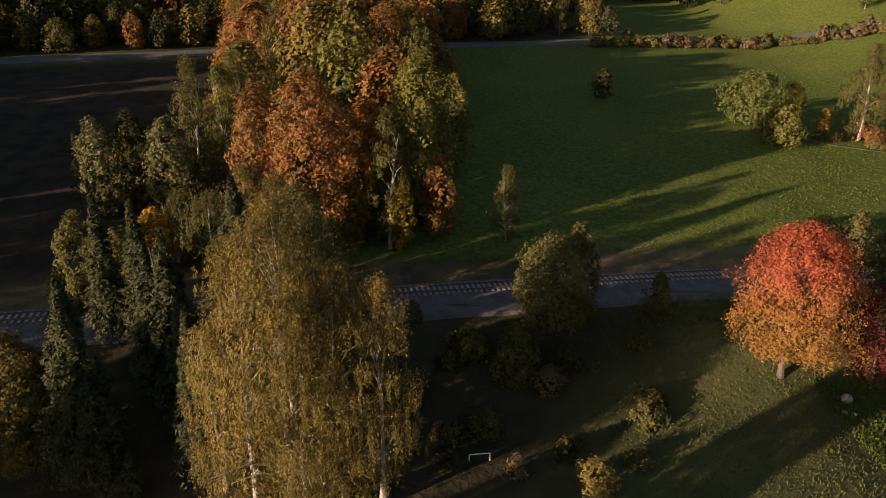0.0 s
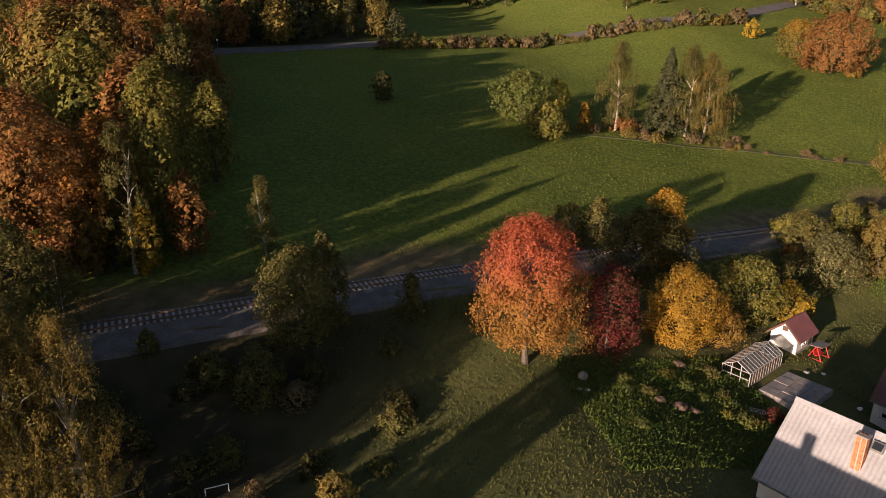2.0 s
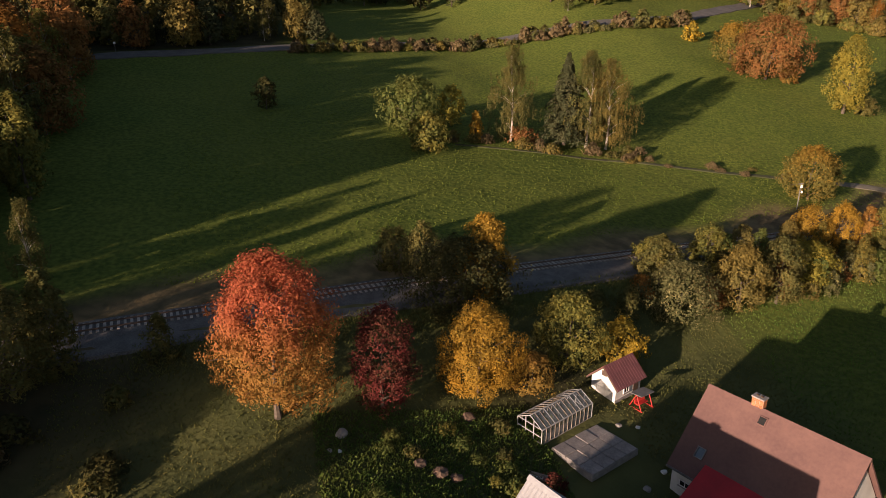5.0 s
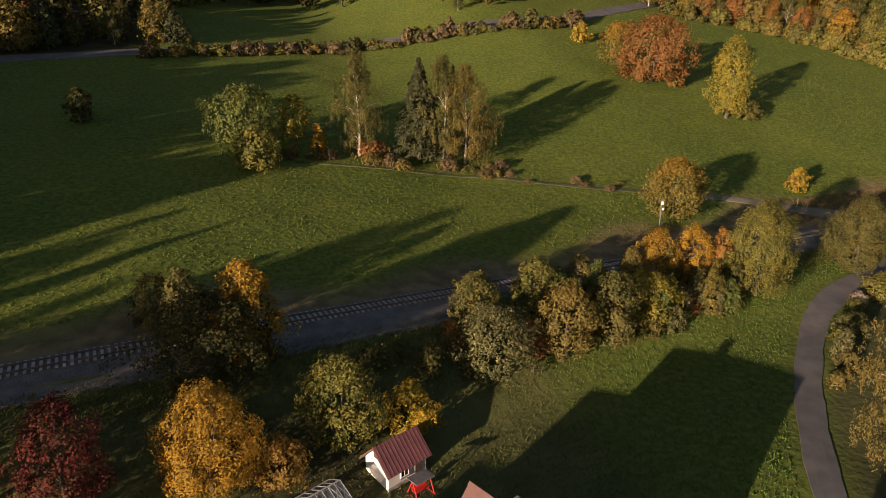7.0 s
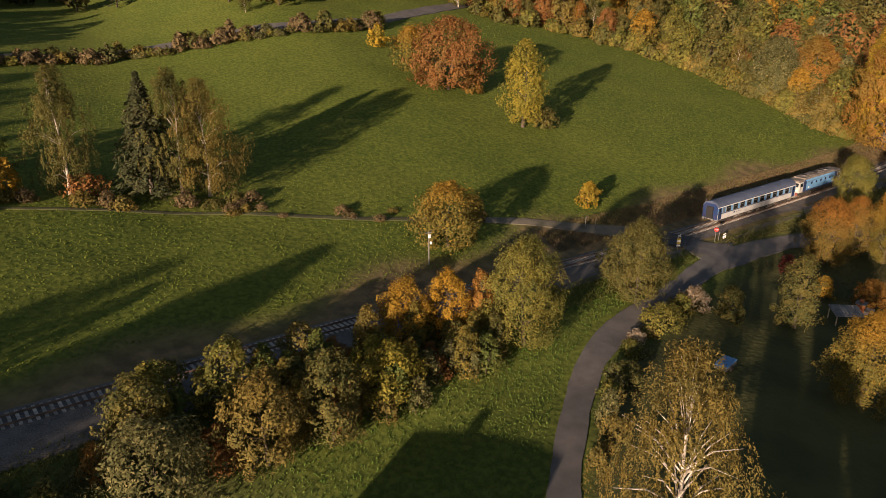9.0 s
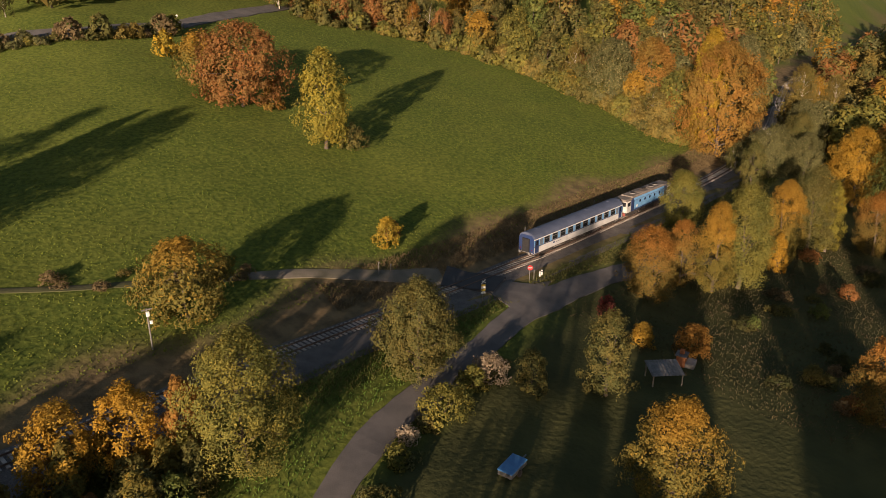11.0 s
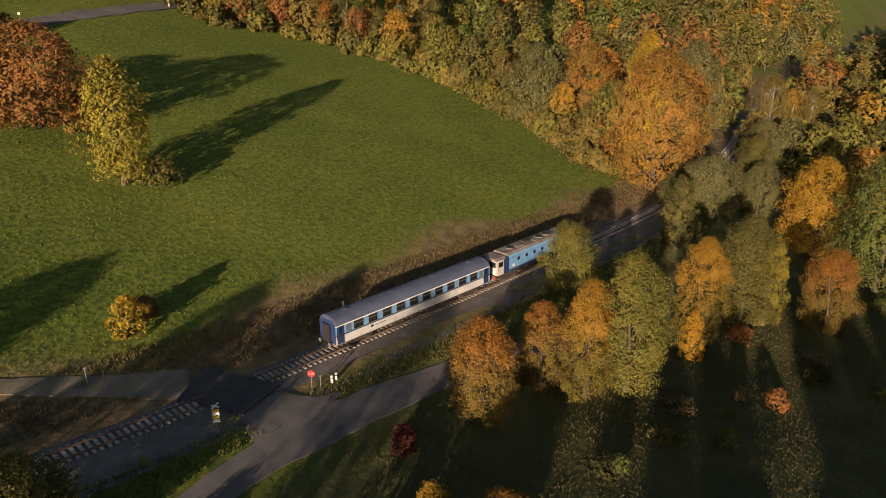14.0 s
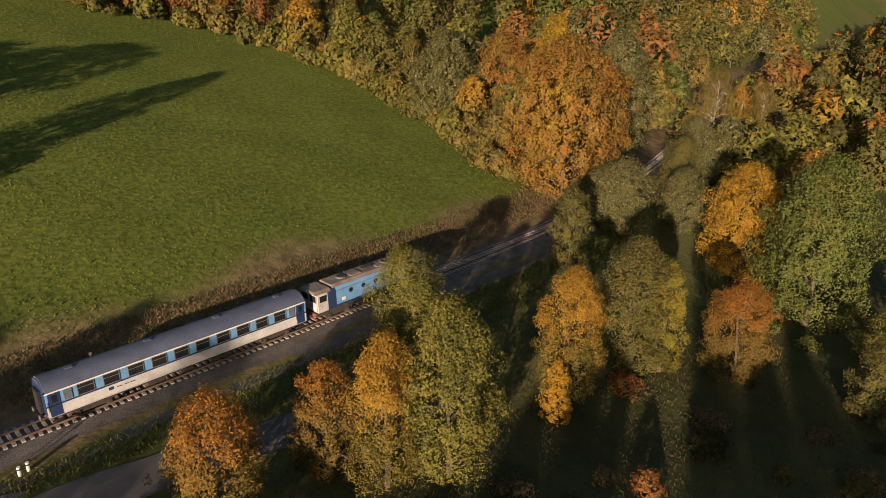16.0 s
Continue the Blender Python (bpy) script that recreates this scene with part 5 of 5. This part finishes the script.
def greenhouse():
    t = thing("greenhouse", pose(55.7, 55.3, -0.5, 0, 0, 26), "old glass greenhouse with a white wooden frame on a stone base", "greenhouse")
    L, half, ez, bz = 7.2, 1.55, -0.85, -2.5
    pane = bpy.data.materials.new("old_glass")
    pane.use_nodes = True
    n, l = pane.node_tree.nodes, pane.node_tree.links
    b = n["Principled BSDF"]
    b.inputs["Base Color"].default_value = (0.16, 0.18, 0.19, 1)
    b.inputs["Roughness"].default_value = 0.12
    tr, mx, nz = n.new("ShaderNodeBsdfTransparent"), n.new("ShaderNodeMixShader"), n.new("ShaderNodeTexNoise")
    nz.inputs["Scale"].default_value = 1.6
    mr = n.new("ShaderNodeMapRange")
    mr.inputs[1].default_value, mr.inputs[2].default_value, mr.inputs[3].default_value, mr.inputs[4].default_value = 0.35, 0.65, 0.45, 0.85
    l.new(nz.outputs[0], mr.inputs[0]), l.new(mr.outputs[0], mx.inputs[0])
    l.new(b.outputs[0], mx.inputs[1]), l.new(tr.outputs[0], mx.inputs[2]), l.new(mx.outputs[0], n["Material Output"].inputs[0])
    part("base_wall", box_bm(0, L, -half, half, bz - 0.7, bz + 0.12), STONE, t, "low stone base wall")
    n_bars = 13
    for s in (-1, 1):
        part("eave_bar", box_bm(0, L, s * half - 0.04, s * half + 0.04, ez - 0.05, ez + 0.03), OLD_WHITE, t)
        for k in range(n_bars):
            x = L * k / (n_bars - 1)
            part("post", box_bm(x - 0.03, x + 0.03, s * half - 0.03, s * half + 0.03, bz + 0.1, ez), WOOD, t)
            part("rafter", sheet_bm(0, 0, s * half, ez, x - 0.025, x + 0.025, 0.06), OLD_WHITE if k in (0, 3, 5, 9, 10, 12) else WOOD, t)
            if k < n_bars - 1:
                x2 = L * (k + 1) / (n_bars - 1)
                part("roof_pane", sheet_bm(0, -0.02, s * half, ez - 0.02, x + 0.03, x2 - 0.03, 0.012), pane, t)
                part("side_pane", box_bm(x + 0.03, x2 - 0.03, s * half - 0.006, s * half + 0.006, bz + 0.12, ez - 0.05), pane, t)
    part("ridge_bar", box_bm(0, L, -0.04, 0.04, -0.04, 0.04), OLD_WHITE, t)
    for x in (0, L):
        for y in (-half, -half / 3, half / 3, half):
            top = ez + (half - abs(y)) / half * -ez
            part("gable_post", box_bm(x - 0.04, x + 0.04, y - 0.03, y + 0.03, bz + 0.1, top), OLD_WHITE, t)
        for z in (bz + 0.15, (bz + ez) / 2, ez):
            part("gable_rail", box_bm(x - 0.04, x + 0.04, -half, half, z - 0.03, z + 0.03), OLD_WHITE, t)
    return t


def back_house():
    """The neighbour whose roof and chimney shade the white house."""
    t = thing("house", pose(22.5, 26.7, 6.0, 0, 0, -66), "white house with a plain brown roof and chimney", "house")
    part("wall", gable_walls(12.0, 4.0, -5.0, -0.45, -10.5), PLASTER, t, "white plastered walls").location.x = 0.3
    for s in (-1, 1):
        part("roof", sheet_bm(0, 0, s * 4.5, -5.2, 0, 12.6, 0.14), BROWN_ROOF, t, "brown roof slope")
    chimney(5.0, 0.0, -1.0, 1.0, 0.8, 0.6, t)
    return t


white_house()
brown_house()
back_house()
garden_shed()
greenhouse()

# the old slab of concrete plates beside the greenhouse
slab = thing("concrete_slab", pose(57.6, 52.6, -3.12, 0, 0, 24), "cracked grey concrete slab of large plates in the garden", "slab")
part("bed", box_bm(-0.1, 6.2, -4.0, 0.9, -0.6, 0.05), STONE, slab)
plate_me = bpy.data.meshes.new("plate")
pb = box_bm(-0.74, 0.74, -0.79, 0.79, -0.12, 0.12, 0.03)
pb.to_mesh(plate_me)
pb.free()
plate_me.materials.append(CONCRETE)
rs = random.Random(4)
for i in range(4):
    for j in range(3):
        p = new("plate", plate_me)
        p.parent = slab
        p.matrix_basis = pose(0.7 + 1.53 * i, -3.2 + 1.63 * j, 0.04 + rs.uniform(-0.03, 0.03), rs.uniform(-0.8, 0.8), rs.uniform(-0.8, 0.8), rs.uniform(-1, 1))

swing = thing("garden_swing", pose(68.8, 58.1, land_z(68.8, 58.1).item(), 0, 0, 20), "red metal garden swing with a grey canopy", "swing")
part("canopy", sheet_bm(-0.7, 1.75, 0.7, 1.6, -0.95, 0.95, 0.08), GREY_STEEL, swing, "grey canopy")
for x in (-0.85, 0.85):
    for y in (-0.55, 0.55):
        vv, ff = [], []
        tube(vv, ff, [(x, y * 1.4, 0), (x, 0.0, 1.62)], [0.05, 0.05], 8)
        part("leg", mesh_from("leg", vv, ff), RED_PAINT, swing, "red metal leg")
    part("foot_bar", box_bm(x - 0.04, x + 0.04, -0.9, 0.9, 0.0, 0.06), RED_PAINT, swing)
part("bench_seat", box_bm(-0.75, 0.75, -0.25, 0.25, 0.42, 0.5, 0.02), RED_PAINT, swing)
part("bench_back", box_bm(-0.75, 0.75, 0.22, 0.3, 0.5, 0.95, 0.02), RED_PAINT, swing)


def blob(name, x, y, r, material, label, category, squash=0.6, seed=1, group=""):
    bm = bmesh.new()
    bmesh.ops.create_icosphere(bm, subdivisions=2, radius=r)
    for v in bm.verts:
        v.co *= 1 + 0.35 * (noise.noise(v.co * (1.3 / r) + Vector((seed * 7.7, 0, 0))))
        v.co.z *= squash
    me = bpy.data.meshes.new(name)
    bm.to_mesh(me)
    bm.free()
    me.materials.append(material)
    ob = new(name, me)
    ob.matrix_world = pose(x, y, land_z(x, y).item() + r * squash * 0.5, 0, 0, seed * 40)
    return tagged(ob, label, category, group)


blob("boulder", 38.4, 56.3, 0.5, STONE, "pale grey boulder in the rough grass", "boulder", 0.9, 1)
for k, (x, y, r) in enumerate(((37.2, 54.4, 0.25), (38.0, 54.2, 0.22), (65.0, 55.5, 0.3), (66.3, 49.2, 0.3), (63.7, 47.5, 0.35), (66.8, 55.0, 0.25))):
    blob("stone", x, y, r, WHITE_PAINT if k % 2 else STONE, "small pale stone lying in the grass", "stone", 0.6, k + 2, "small stones in the grass")
for k, (x, y, r) in enumerate(((44.5, 51.8, 0.6), (46.0, 50.6, 0.75), (47.3, 50.0, 0.55), (50.5, 58.0, 0.7))):
    blob("brush_pile", x, y, r, mat("dry_brushwood", (0.16, 0.10, 0.07), (0.08, 0.055, 0.04), 3, 0.95, bump=1.0, bump_scale=20), "low brown pile of dry brushwood", "brush pile", 0.45, k + 20, "brushwood piles")
plank = thing("plank_stack", pose(54.3, 50.4, land_z(54.3, 50.4).item(), 0, 0, -40), "small stack of pale planks in the grass", "planks")
for k in range(4):
    part("plank", box_bm(-1.2, 1.2, -0.35 + 0.2 * k, -0.2 + 0.2 * k, 0.02, 0.08 + 0.02 * k), WHITE_PAINT if k == 1 else WOOD, plank)
goal = thing("goal_frame", pose(3.3, 48.8, land_z(3.3, 48.8).item(), 0, 0, 8), "small white metal goal frame lying in the grass", "goal frame")
for a, b in (((-0.9, 0, 0), (-0.9, 0, 0.75)), ((-0.9, 0, 0.75), (0.9, 0, 0.75)), ((0.9, 0, 0.75), (0.9, 0, 0)), ((-0.9, 0, 0), (-0.9, 0.7, 0)), ((0.9, 0, 0), (0.9, 0.7, 0)), ((-0.9, 0.7, 0), (0.9, 0.7, 0))):
    vv, ff = [], []
    tube(vv, ff, [a, b], [0.045, 0.045], 6)
    part("bar", mesh_from("bar", vv, ff), WHITE_PAINT, goal)

# the garden by the lane: a brick hut, a lean-to with grey sheets, a trailer under a blue sheet
hut = thing("brick_hut", pose(167.2, 67.4, land_z(167.2, 67.4).item(), 0, 0, 20), "small orange brick stove with a blue-grey cap in the garden", "garden stove")
part("body", box_bm(-0.6, 0.6, -0.5, 0.5, -0.2, 1.3, 0.03), BRICK, hut)
part("cap", box_bm(-0.75, 0.75, -0.65, 0.65, 1.3, 1.42, 0.03), GREY_STEEL, hut)
part("flue", box_bm(-0.25, 0.25, -0.25, 0.25, 1.42, 1.9, 0.03), BRICK, hut)
part("hearth", box_bm(-0.5, 1.2, -1.5, -0.5, -0.2, 0.5, 0.04), STONE, hut)
lean = thing("lean_to", pose(162.5, 66.6, land_z(162.5, 66.6).item(), 0, 0, -35), "low lean-to with a grey corrugated roof", "shelter")
part("roof", sheet_bm(1.3, 1.9, -1.3, 1.4, -1.8, 1.8, 0.05, 0.03, 0.4), GREY_STEEL, lean, "grey corrugated sheets")
for x in (-1.6, 1.6):
    for y, h in ((-1.15, 1.38), (1.15, 1.8)):
        part("post", box_bm(x - 0.06, x + 0.06, y - 0.06, y + 0.06, -0.2, h), WOOD, lean)
trailer = thing("trailer", pose(137.9, 65.2, land_z(137.9, 65.2).item(), 0, 0, 15), "small trailer covered with a blue sheet", "trailer")
part("bed", box_bm(-1.3, 1.3, -0.7, 0.7, 0.4, 0.85, 0.04), GREY_STEEL, trailer)
part("cover", box_bm(-1.35, 1.35, -0.75, 0.75, 0.85, 1.0, 0.06), BLUE_TARP, trailer, "light blue cover sheet")
for y in (-0.75, 0.75):
    part("wheel", cylinder_bm(0.32, 0.16, pose(0, y, 0.32, 90), 18), BOGIE, trailer)
part("drawbar", box_bm(1.3, 2.4, -0.06, 0.06, 0.42, 0.52), GREY_STEEL, trailer)

# ---- beside the line ----
def post(name, x, y, h, r, material, label, category, parent_pose=None):
    t = thing(name, pose(x, y, land_z(x, y).item(), 0, 0, 0), label, category)
    part("post", cylinder_bm(r, h + 0.3, pose(0, 0, h / 2 - 0.15), 10), material, t)
    return t


SIGN_WHITE = mat("sign_white", (0.75, 0.74, 0.70), (0.62, 0.60, 0.56), 4, 0.5)
SIGN_RED = mat("sign_red", (0.36, 0.025, 0.028), (0.30, 0.02, 0.02), 4, 0.45)
s = post("crossing_signal", 156.7, 89.6, 3.0, 0.07, GREY_STEEL, "railway crossing warning post with cross and yellow boards", "crossing signal")
face = -64
for k, (z, material) in enumerate(((1.35, SIGN_WHITE), (1.72, YELLOW_PAINT), (2.05, SIGN_WHITE), (2.35, YELLOW_PAINT))):
    b = part("board", box_bm(-0.3, 0.3, -0.03, 0.03, -0.14, 0.14, 0.02), material, s)
    b.matrix_basis = pose(0, -0.09, z, 0, 0, face + 40)
for a in (32, -32):
    b = part("cross_arm", box_bm(-0.38, 0.38, -0.02, 0.02, -0.06, 0.06), SIGN_WHITE, s, "white and red cross arm")
    b.matrix_basis = pose(0, -0.13, 2.85, 0, a, 0) @ pose(0, -0.001 * a, 0)
s = post("stop_sign", 166.6, 90.9, 2.2, 0.04, GREY_STEEL, "red octagonal stop sign on a grey post", "road sign")
p = part("plate", cylinder_bm(0.38, 0.03, pose(0, 0, 0), 8), SIGN_RED, s, "red octagonal plate")
p.matrix_basis = pose(-0.03, -0.08, 2.0, 90, 0, -40) @ pose(0, 0, 0, 0, 0, 22.5)
txt = bpy.data.curves.new("stop_text", "FONT")
txt.body, txt.size, txt.align_x, txt.align_y, txt.extrude = "STOP", 0.22, "CENTER", "CENTER", 0.004
to = new("letters", txt)
bpy.context.view_layer.update()
letters = bpy.data.meshes.new_from_object(to)
bpy.data.objects.remove(to)
lt = part("letters", letters, SIGN_WHITE, s)
lt.matrix_basis = pose(-0.03, -0.08, 2.0, 90, 0, -40) @ pose(0, 0, 0.022)
for x, y in ((168.9, 91.1), (169.5, 91.3)):
    t = post("marker_post", x, y, 0.75, 0.13, SIGN_WHITE, "short white marker post beside the track", "marker post")
    part("band", cylinder_bm(0.135, 0.12, pose(0, 0, 0.55), 12), mat("black_band", (0.03, 0.03, 0.03), None, 3, 0.6), t)
for x, y, h in ((167.6, 91.0, 1.4), (152.6, 91.4, 2.1), (150.6, 101.0, 1.9), (149.3, 101.9, 1.9), (196.3, 104.0, 2.0), (176.5, 101.5, 2.2)):
    t = post("line_post", x, y, h, 0.05, GREY_STEEL, "thin grey line-side post with a small plate", "post")
    part("plate", box_bm(-0.12, 0.12, -0.07, -0.05, h - 0.2, h), GREY_STEEL, t)
pole = post("utility_pole", 118.8, 97.9, 4.6, 0.08, GREY_STEEL, "grey utility pole with a pale box and lamp", "utility pole")
part("box", box_bm(-0.16, 0.16, -0.32, -0.1, 3.8, 4.3, 0.03), SIGN_WHITE, pole)
part("box", box_bm(0.1, 0.36, -0.28, -0.08, 2.9, 3.25, 0.03), SIGN_WHITE, pole)
part("arm", box_bm(-0.5, 0.5, -0.05, 0.05, 4.4, 4.52), GREY_STEEL, pole)
for x, y in ((-1.5, 191.0), (165.8, 214.0)):
    t = post("road_sign", x, y, 2.3, 0.05, GREY_STEEL, "small white road sign beside the country road", "road sign")
    part("plate", box_bm(-0.25, 0.25, -0.09, -0.06, 1.85, 2.3, 0.01), SIGN_WHITE, t)

# ---- hedges and undergrowth ----
hr = random.Random(11)
road_line = ([-200, -84, 2, 41, 75, 97, 144, 166, 200, 260], [100, 155, 188, 201, 212, 214, 207, 213, 232, 270])
for k in range(64):
    x = 42 + 1.9 * k + hr.uniform(-1, 1)
    y = np.interp(x, *road_line).item() - 5.2 + hr.uniform(-1.8, 1.2)
    plant(x, y, hr.choice([1.6, 2.2, 2.8, 3.4, 4.6]) * hr.uniform(0.85, 1.2), hr.uniform(1.5, 2.6), "bush", hr.choice(["olive", "straw", "gold", "olive", "straw", "sage", "lime"]), "in the hedge below the road", 0.45, 1.1, "hedge bushes below the road")
for k in range(64):
    f = k / 63
    x, y = np.interp(f, [0, 0.25, 0.55, 0.8, 1], [246, 250, 248, 232, 203]), np.interp(f, [0, 0.25, 0.55, 0.8, 1], [118, 144, 178, 206, 222])
    plant(x.item() + hr.uniform(-0.5, 4), y.item() + hr.uniform(-1, 4), hr.uniform(2, 6.5), hr.uniform(1.8, 3.2), "bush", hr.choice(["gold", "lime", "olive", "gold", "lime", "olive", "amber"]), "at the wood's edge", 0.5, 1.2, "bushes at the wood's edge")
for k in range(60):
    x = hr.uniform(83, 116)
    y = track_y(x).item() - hr.uniform(5.5, 14.5)
    plant(x, y, hr.uniform(2.2, 6.2), hr.uniform(0.8, 1.7), "bush", hr.choice(["olive", "olive", "sage", "gold", "lime", "amber", "rust", "green"]), "in the thicket beside the railway", 0.9, 0.95, "thicket beside the railway")
for k in range(16):
    x = hr.uniform(60, 104)
    plant(x, np.interp(x, [60, 104], [130.5, 121]).item() + hr.uniform(-1.5, 1.5), hr.uniform(0.9, 2.2), hr.uniform(0.9, 1.8), "bush", hr.choice(["straw", "gold", "olive", "straw"]), "under the birches in the meadow", 0.8, 1.0, "undergrowth under the birches")

for k in range(16):
    plant(hr.uniform(40, 54), hr.uniform(46, 57.5), hr.uniform(0.4, 0.9), hr.uniform(0.7, 1.3), "bush", hr.choice(["lime", "green", "olive", "green"]), "among the garden weeds", 0.8, 1.0, "low garden weeds")
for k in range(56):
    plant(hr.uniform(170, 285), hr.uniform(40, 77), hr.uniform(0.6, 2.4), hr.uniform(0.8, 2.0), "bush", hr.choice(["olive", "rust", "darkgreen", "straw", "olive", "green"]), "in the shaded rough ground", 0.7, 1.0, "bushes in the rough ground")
for k in range(26):
    plant(hr.uniform(-6, 20), hr.uniform(47, 64), hr.uniform(0.6, 2.6), hr.uniform(0.7, 1.8), "bush", hr.choice(["olive", "darkgreen", "straw", "olive"]), "in the dark rough ground", 0.7, 1.0, "scrub below the railway")
for k in range(16):
    x = hr.uniform(107, 150)
    plant(x, np.interp(x, [105, 113, 125, 133, 143, 150], [49.5, 58.5, 69.6, 74.2, 77.6, 79.5]).item() - hr.uniform(0.2, 1.8), hr.uniform(0.7, 1.8), hr.uniform(0.7, 1.4), "bush", hr.choice(["olive", "sage", "lime", "gold"]), "along the lane's edge", 0.8, 1.0, "shrubs along the lane")

for k in range(22):
    x = hr.uniform(98, 136)
    plant(x, np.interp(x, [98, 116, 136], [119.5, 112.5, 107.5]).item() + hr.uniform(-1.6, 1.6), hr.uniform(0.4, 1.2), hr.uniform(0.6, 1.4), "bush", hr.choice(["straw", "olive", "gold", "straw"]), "along the rutted path", 0.7, 1.0, "tussocks along the rutted path")
plant(55.6, 48.9, 1.3, 1.0, "bush", "crimson", "beside the planks")


def scatter(name, count, region, height, width, colour, label, seed):
    """Loose grass clumps over the land, one object."""
    rng = np.random.default_rng(seed)
    x, y = region(rng, count)
    n = len(x)
    z = land_z(x, y)
    a = rng.uniform(0, 2 * math.pi, n)
    h, w = height * rng.uniform(0.5, 1.4, n), width * rng.uniform(0.6, 1.4, n)
    lx, ly = rng.normal(0, 0.75, n) * h, rng.normal(0, 0.75, n) * h
    dx, dy = np.cos(a) * w / 2, np.sin(a) * w / 2
    V = np.stack([np.stack([x - dx, y - dy, z - 0.05], -1), np.stack([x + dx, y + dy, z - 0.05], -1),
                  np.stack([x + dx * 0.7 + lx, y + dy * 0.7 + ly, z + h], -1), np.stack([x - dx * 0.6 + lx, y - dy * 0.6 + ly, z + h * 0.85], -1)], 1)
    me = loose_mesh(name, V.reshape(-1, 3), n, 4)
    me.materials.append(colour)
    return tagged(new(name, me), label, "grass", kind="stuff")


LANES = [np.array(p, float) for p in ([(92, 34), (102.7, 49.6), (107.5, 55.6), (112.7, 61.4), (119, 67.5), (125, 72.5), (132.8, 76.7), (142.5, 79.6), (156, 84.2), (167, 86.2), (178, 86.5), (205, 84)], [(162.4, 86), (161, 94), (157.2, 98.8), (149, 101.8), (131, 107.7), (97.6, 118.9)])]


def off_lane(x, y):
    keep = np.ones(len(x), bool)
    for p, half in zip(LANES, (2.3, 1.6)):
        for a, b in zip(p, p[1:]):
            ab = b - a
            t = np.clip(((x - a[0]) * ab[0] + (y - a[1]) * ab[1]) / (ab @ ab), 0, 1)
            keep &= np.hypot(x - a[0] - t * ab[0], y - a[1] - t * ab[1]) > half
    keep &= ~((np.abs(x - 161.5 + 0.5 * (y - 92)) < 3.6) & (y > 85) & (y < 99.5))
    return keep


def band(x0, x1, d0, d1, power=1.0):
    def region(rng, n):
        x = rng.uniform(x0, x1, n)
        y = track_y(x) + d0 + (d1 - d0) * rng.uniform(0, 1, n) ** power
        k = off_lane(x, y) & ~((x > 56) & (x < 66) & (y > 47) & (y < 57))
        return x[k], y[k]
    return region


GRASS = leaf_mat("grass_blades", (0.10, 0.142, 0.022), (0.135, 0.162, 0.028), (0.175, 0.17, 0.04), 0.06, 0.4)
ROUGH = leaf_mat("rough_grass_blades", (0.095, 0.11, 0.03), (0.125, 0.122, 0.038), (0.16, 0.135, 0.05), 0.12, 0.4)
scatter("meadow_grass", 70000, band(20, 256, 7, 125, 1.25), 0.15, 0.15, GRASS, "short green meadow grass", 1)


def garden_patch(rng, n):
    return rng.uniform(36, 57, n), rng.uniform(42, 59, n)


scatter("garden_weeds", 16000, garden_patch, 0.24, 0.12, leaf_mat("weed_blades", (0.08, 0.13, 0.028), (0.11, 0.145, 0.032), (0.14, 0.15, 0.04), 0.3, 0.4), "tall green weeds of the gardens", 7)
scatter("rough_grass", 42000, band(14, 86, -48, -6), 0.15, 0.10, ROUGH, "rough olive grass of the gardens", 2)


def lane_meadow(rng, n):
    x, y = band(86, 165, -42, -5)(rng, n)
    k = (y > np.interp(x, LANE_X, LANE_Y)) | (x < 100)
    return x[k], y[k]


scatter("lush_grass", 36000, lane_meadow, 0.17, 0.10, leaf_mat("lush_blades", (0.085, 0.155, 0.028), (0.115, 0.165, 0.034), (0.15, 0.17, 0.045), 0.12, 0.4), "lush green grass beside the lane", 5)
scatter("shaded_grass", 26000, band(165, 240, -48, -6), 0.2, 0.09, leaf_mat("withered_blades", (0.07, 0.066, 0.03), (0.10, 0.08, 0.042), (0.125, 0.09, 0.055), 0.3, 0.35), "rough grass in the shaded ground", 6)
scatter("verge_grass", 20000, band(140, 250, 3.8, 10.5), 0.3, 0.09, LEAF["straw"], "dry straw-coloured grass beside the railway", 3)
scatter("bank_weeds", 22000, band(20, 250, -10, -5.2), 0.26, 0.09, ROUGH, "weeds on the near railway bank", 4)

# ---- the sleepers, the nearest ones singly ----
rest_v, rest_f, made = [], [], 0
sx = [tuple(v.co) for v in sleeper_me.vertices]
sf = [tuple(p.vertices) for p in sleeper_me.polygons]
for k in range(1100):
    x = -250 + 0.62 * k
    m = track_pose(x, 0, 0.09)
    if 66 < x < 246 and made < 300 and not 157.2 < x < 163.4 and not 90 < x < 118:
        o = new("sleeper", sleeper_me)
        o.parent = track
        o.matrix_basis = m
        made += 1
    elif not 157.2 < x < 163.4:
        base = len(rest_v)
        rest_v += [m @ Vector(c) for c in sx]
        rest_f += [tuple(i + base for i in f) for f in sf]
tagged(part("far_sleepers", mesh_from("far_sleepers", rest_v, rest_f), SLEEPER, track, "further concrete sleepers"), kind="stuff")
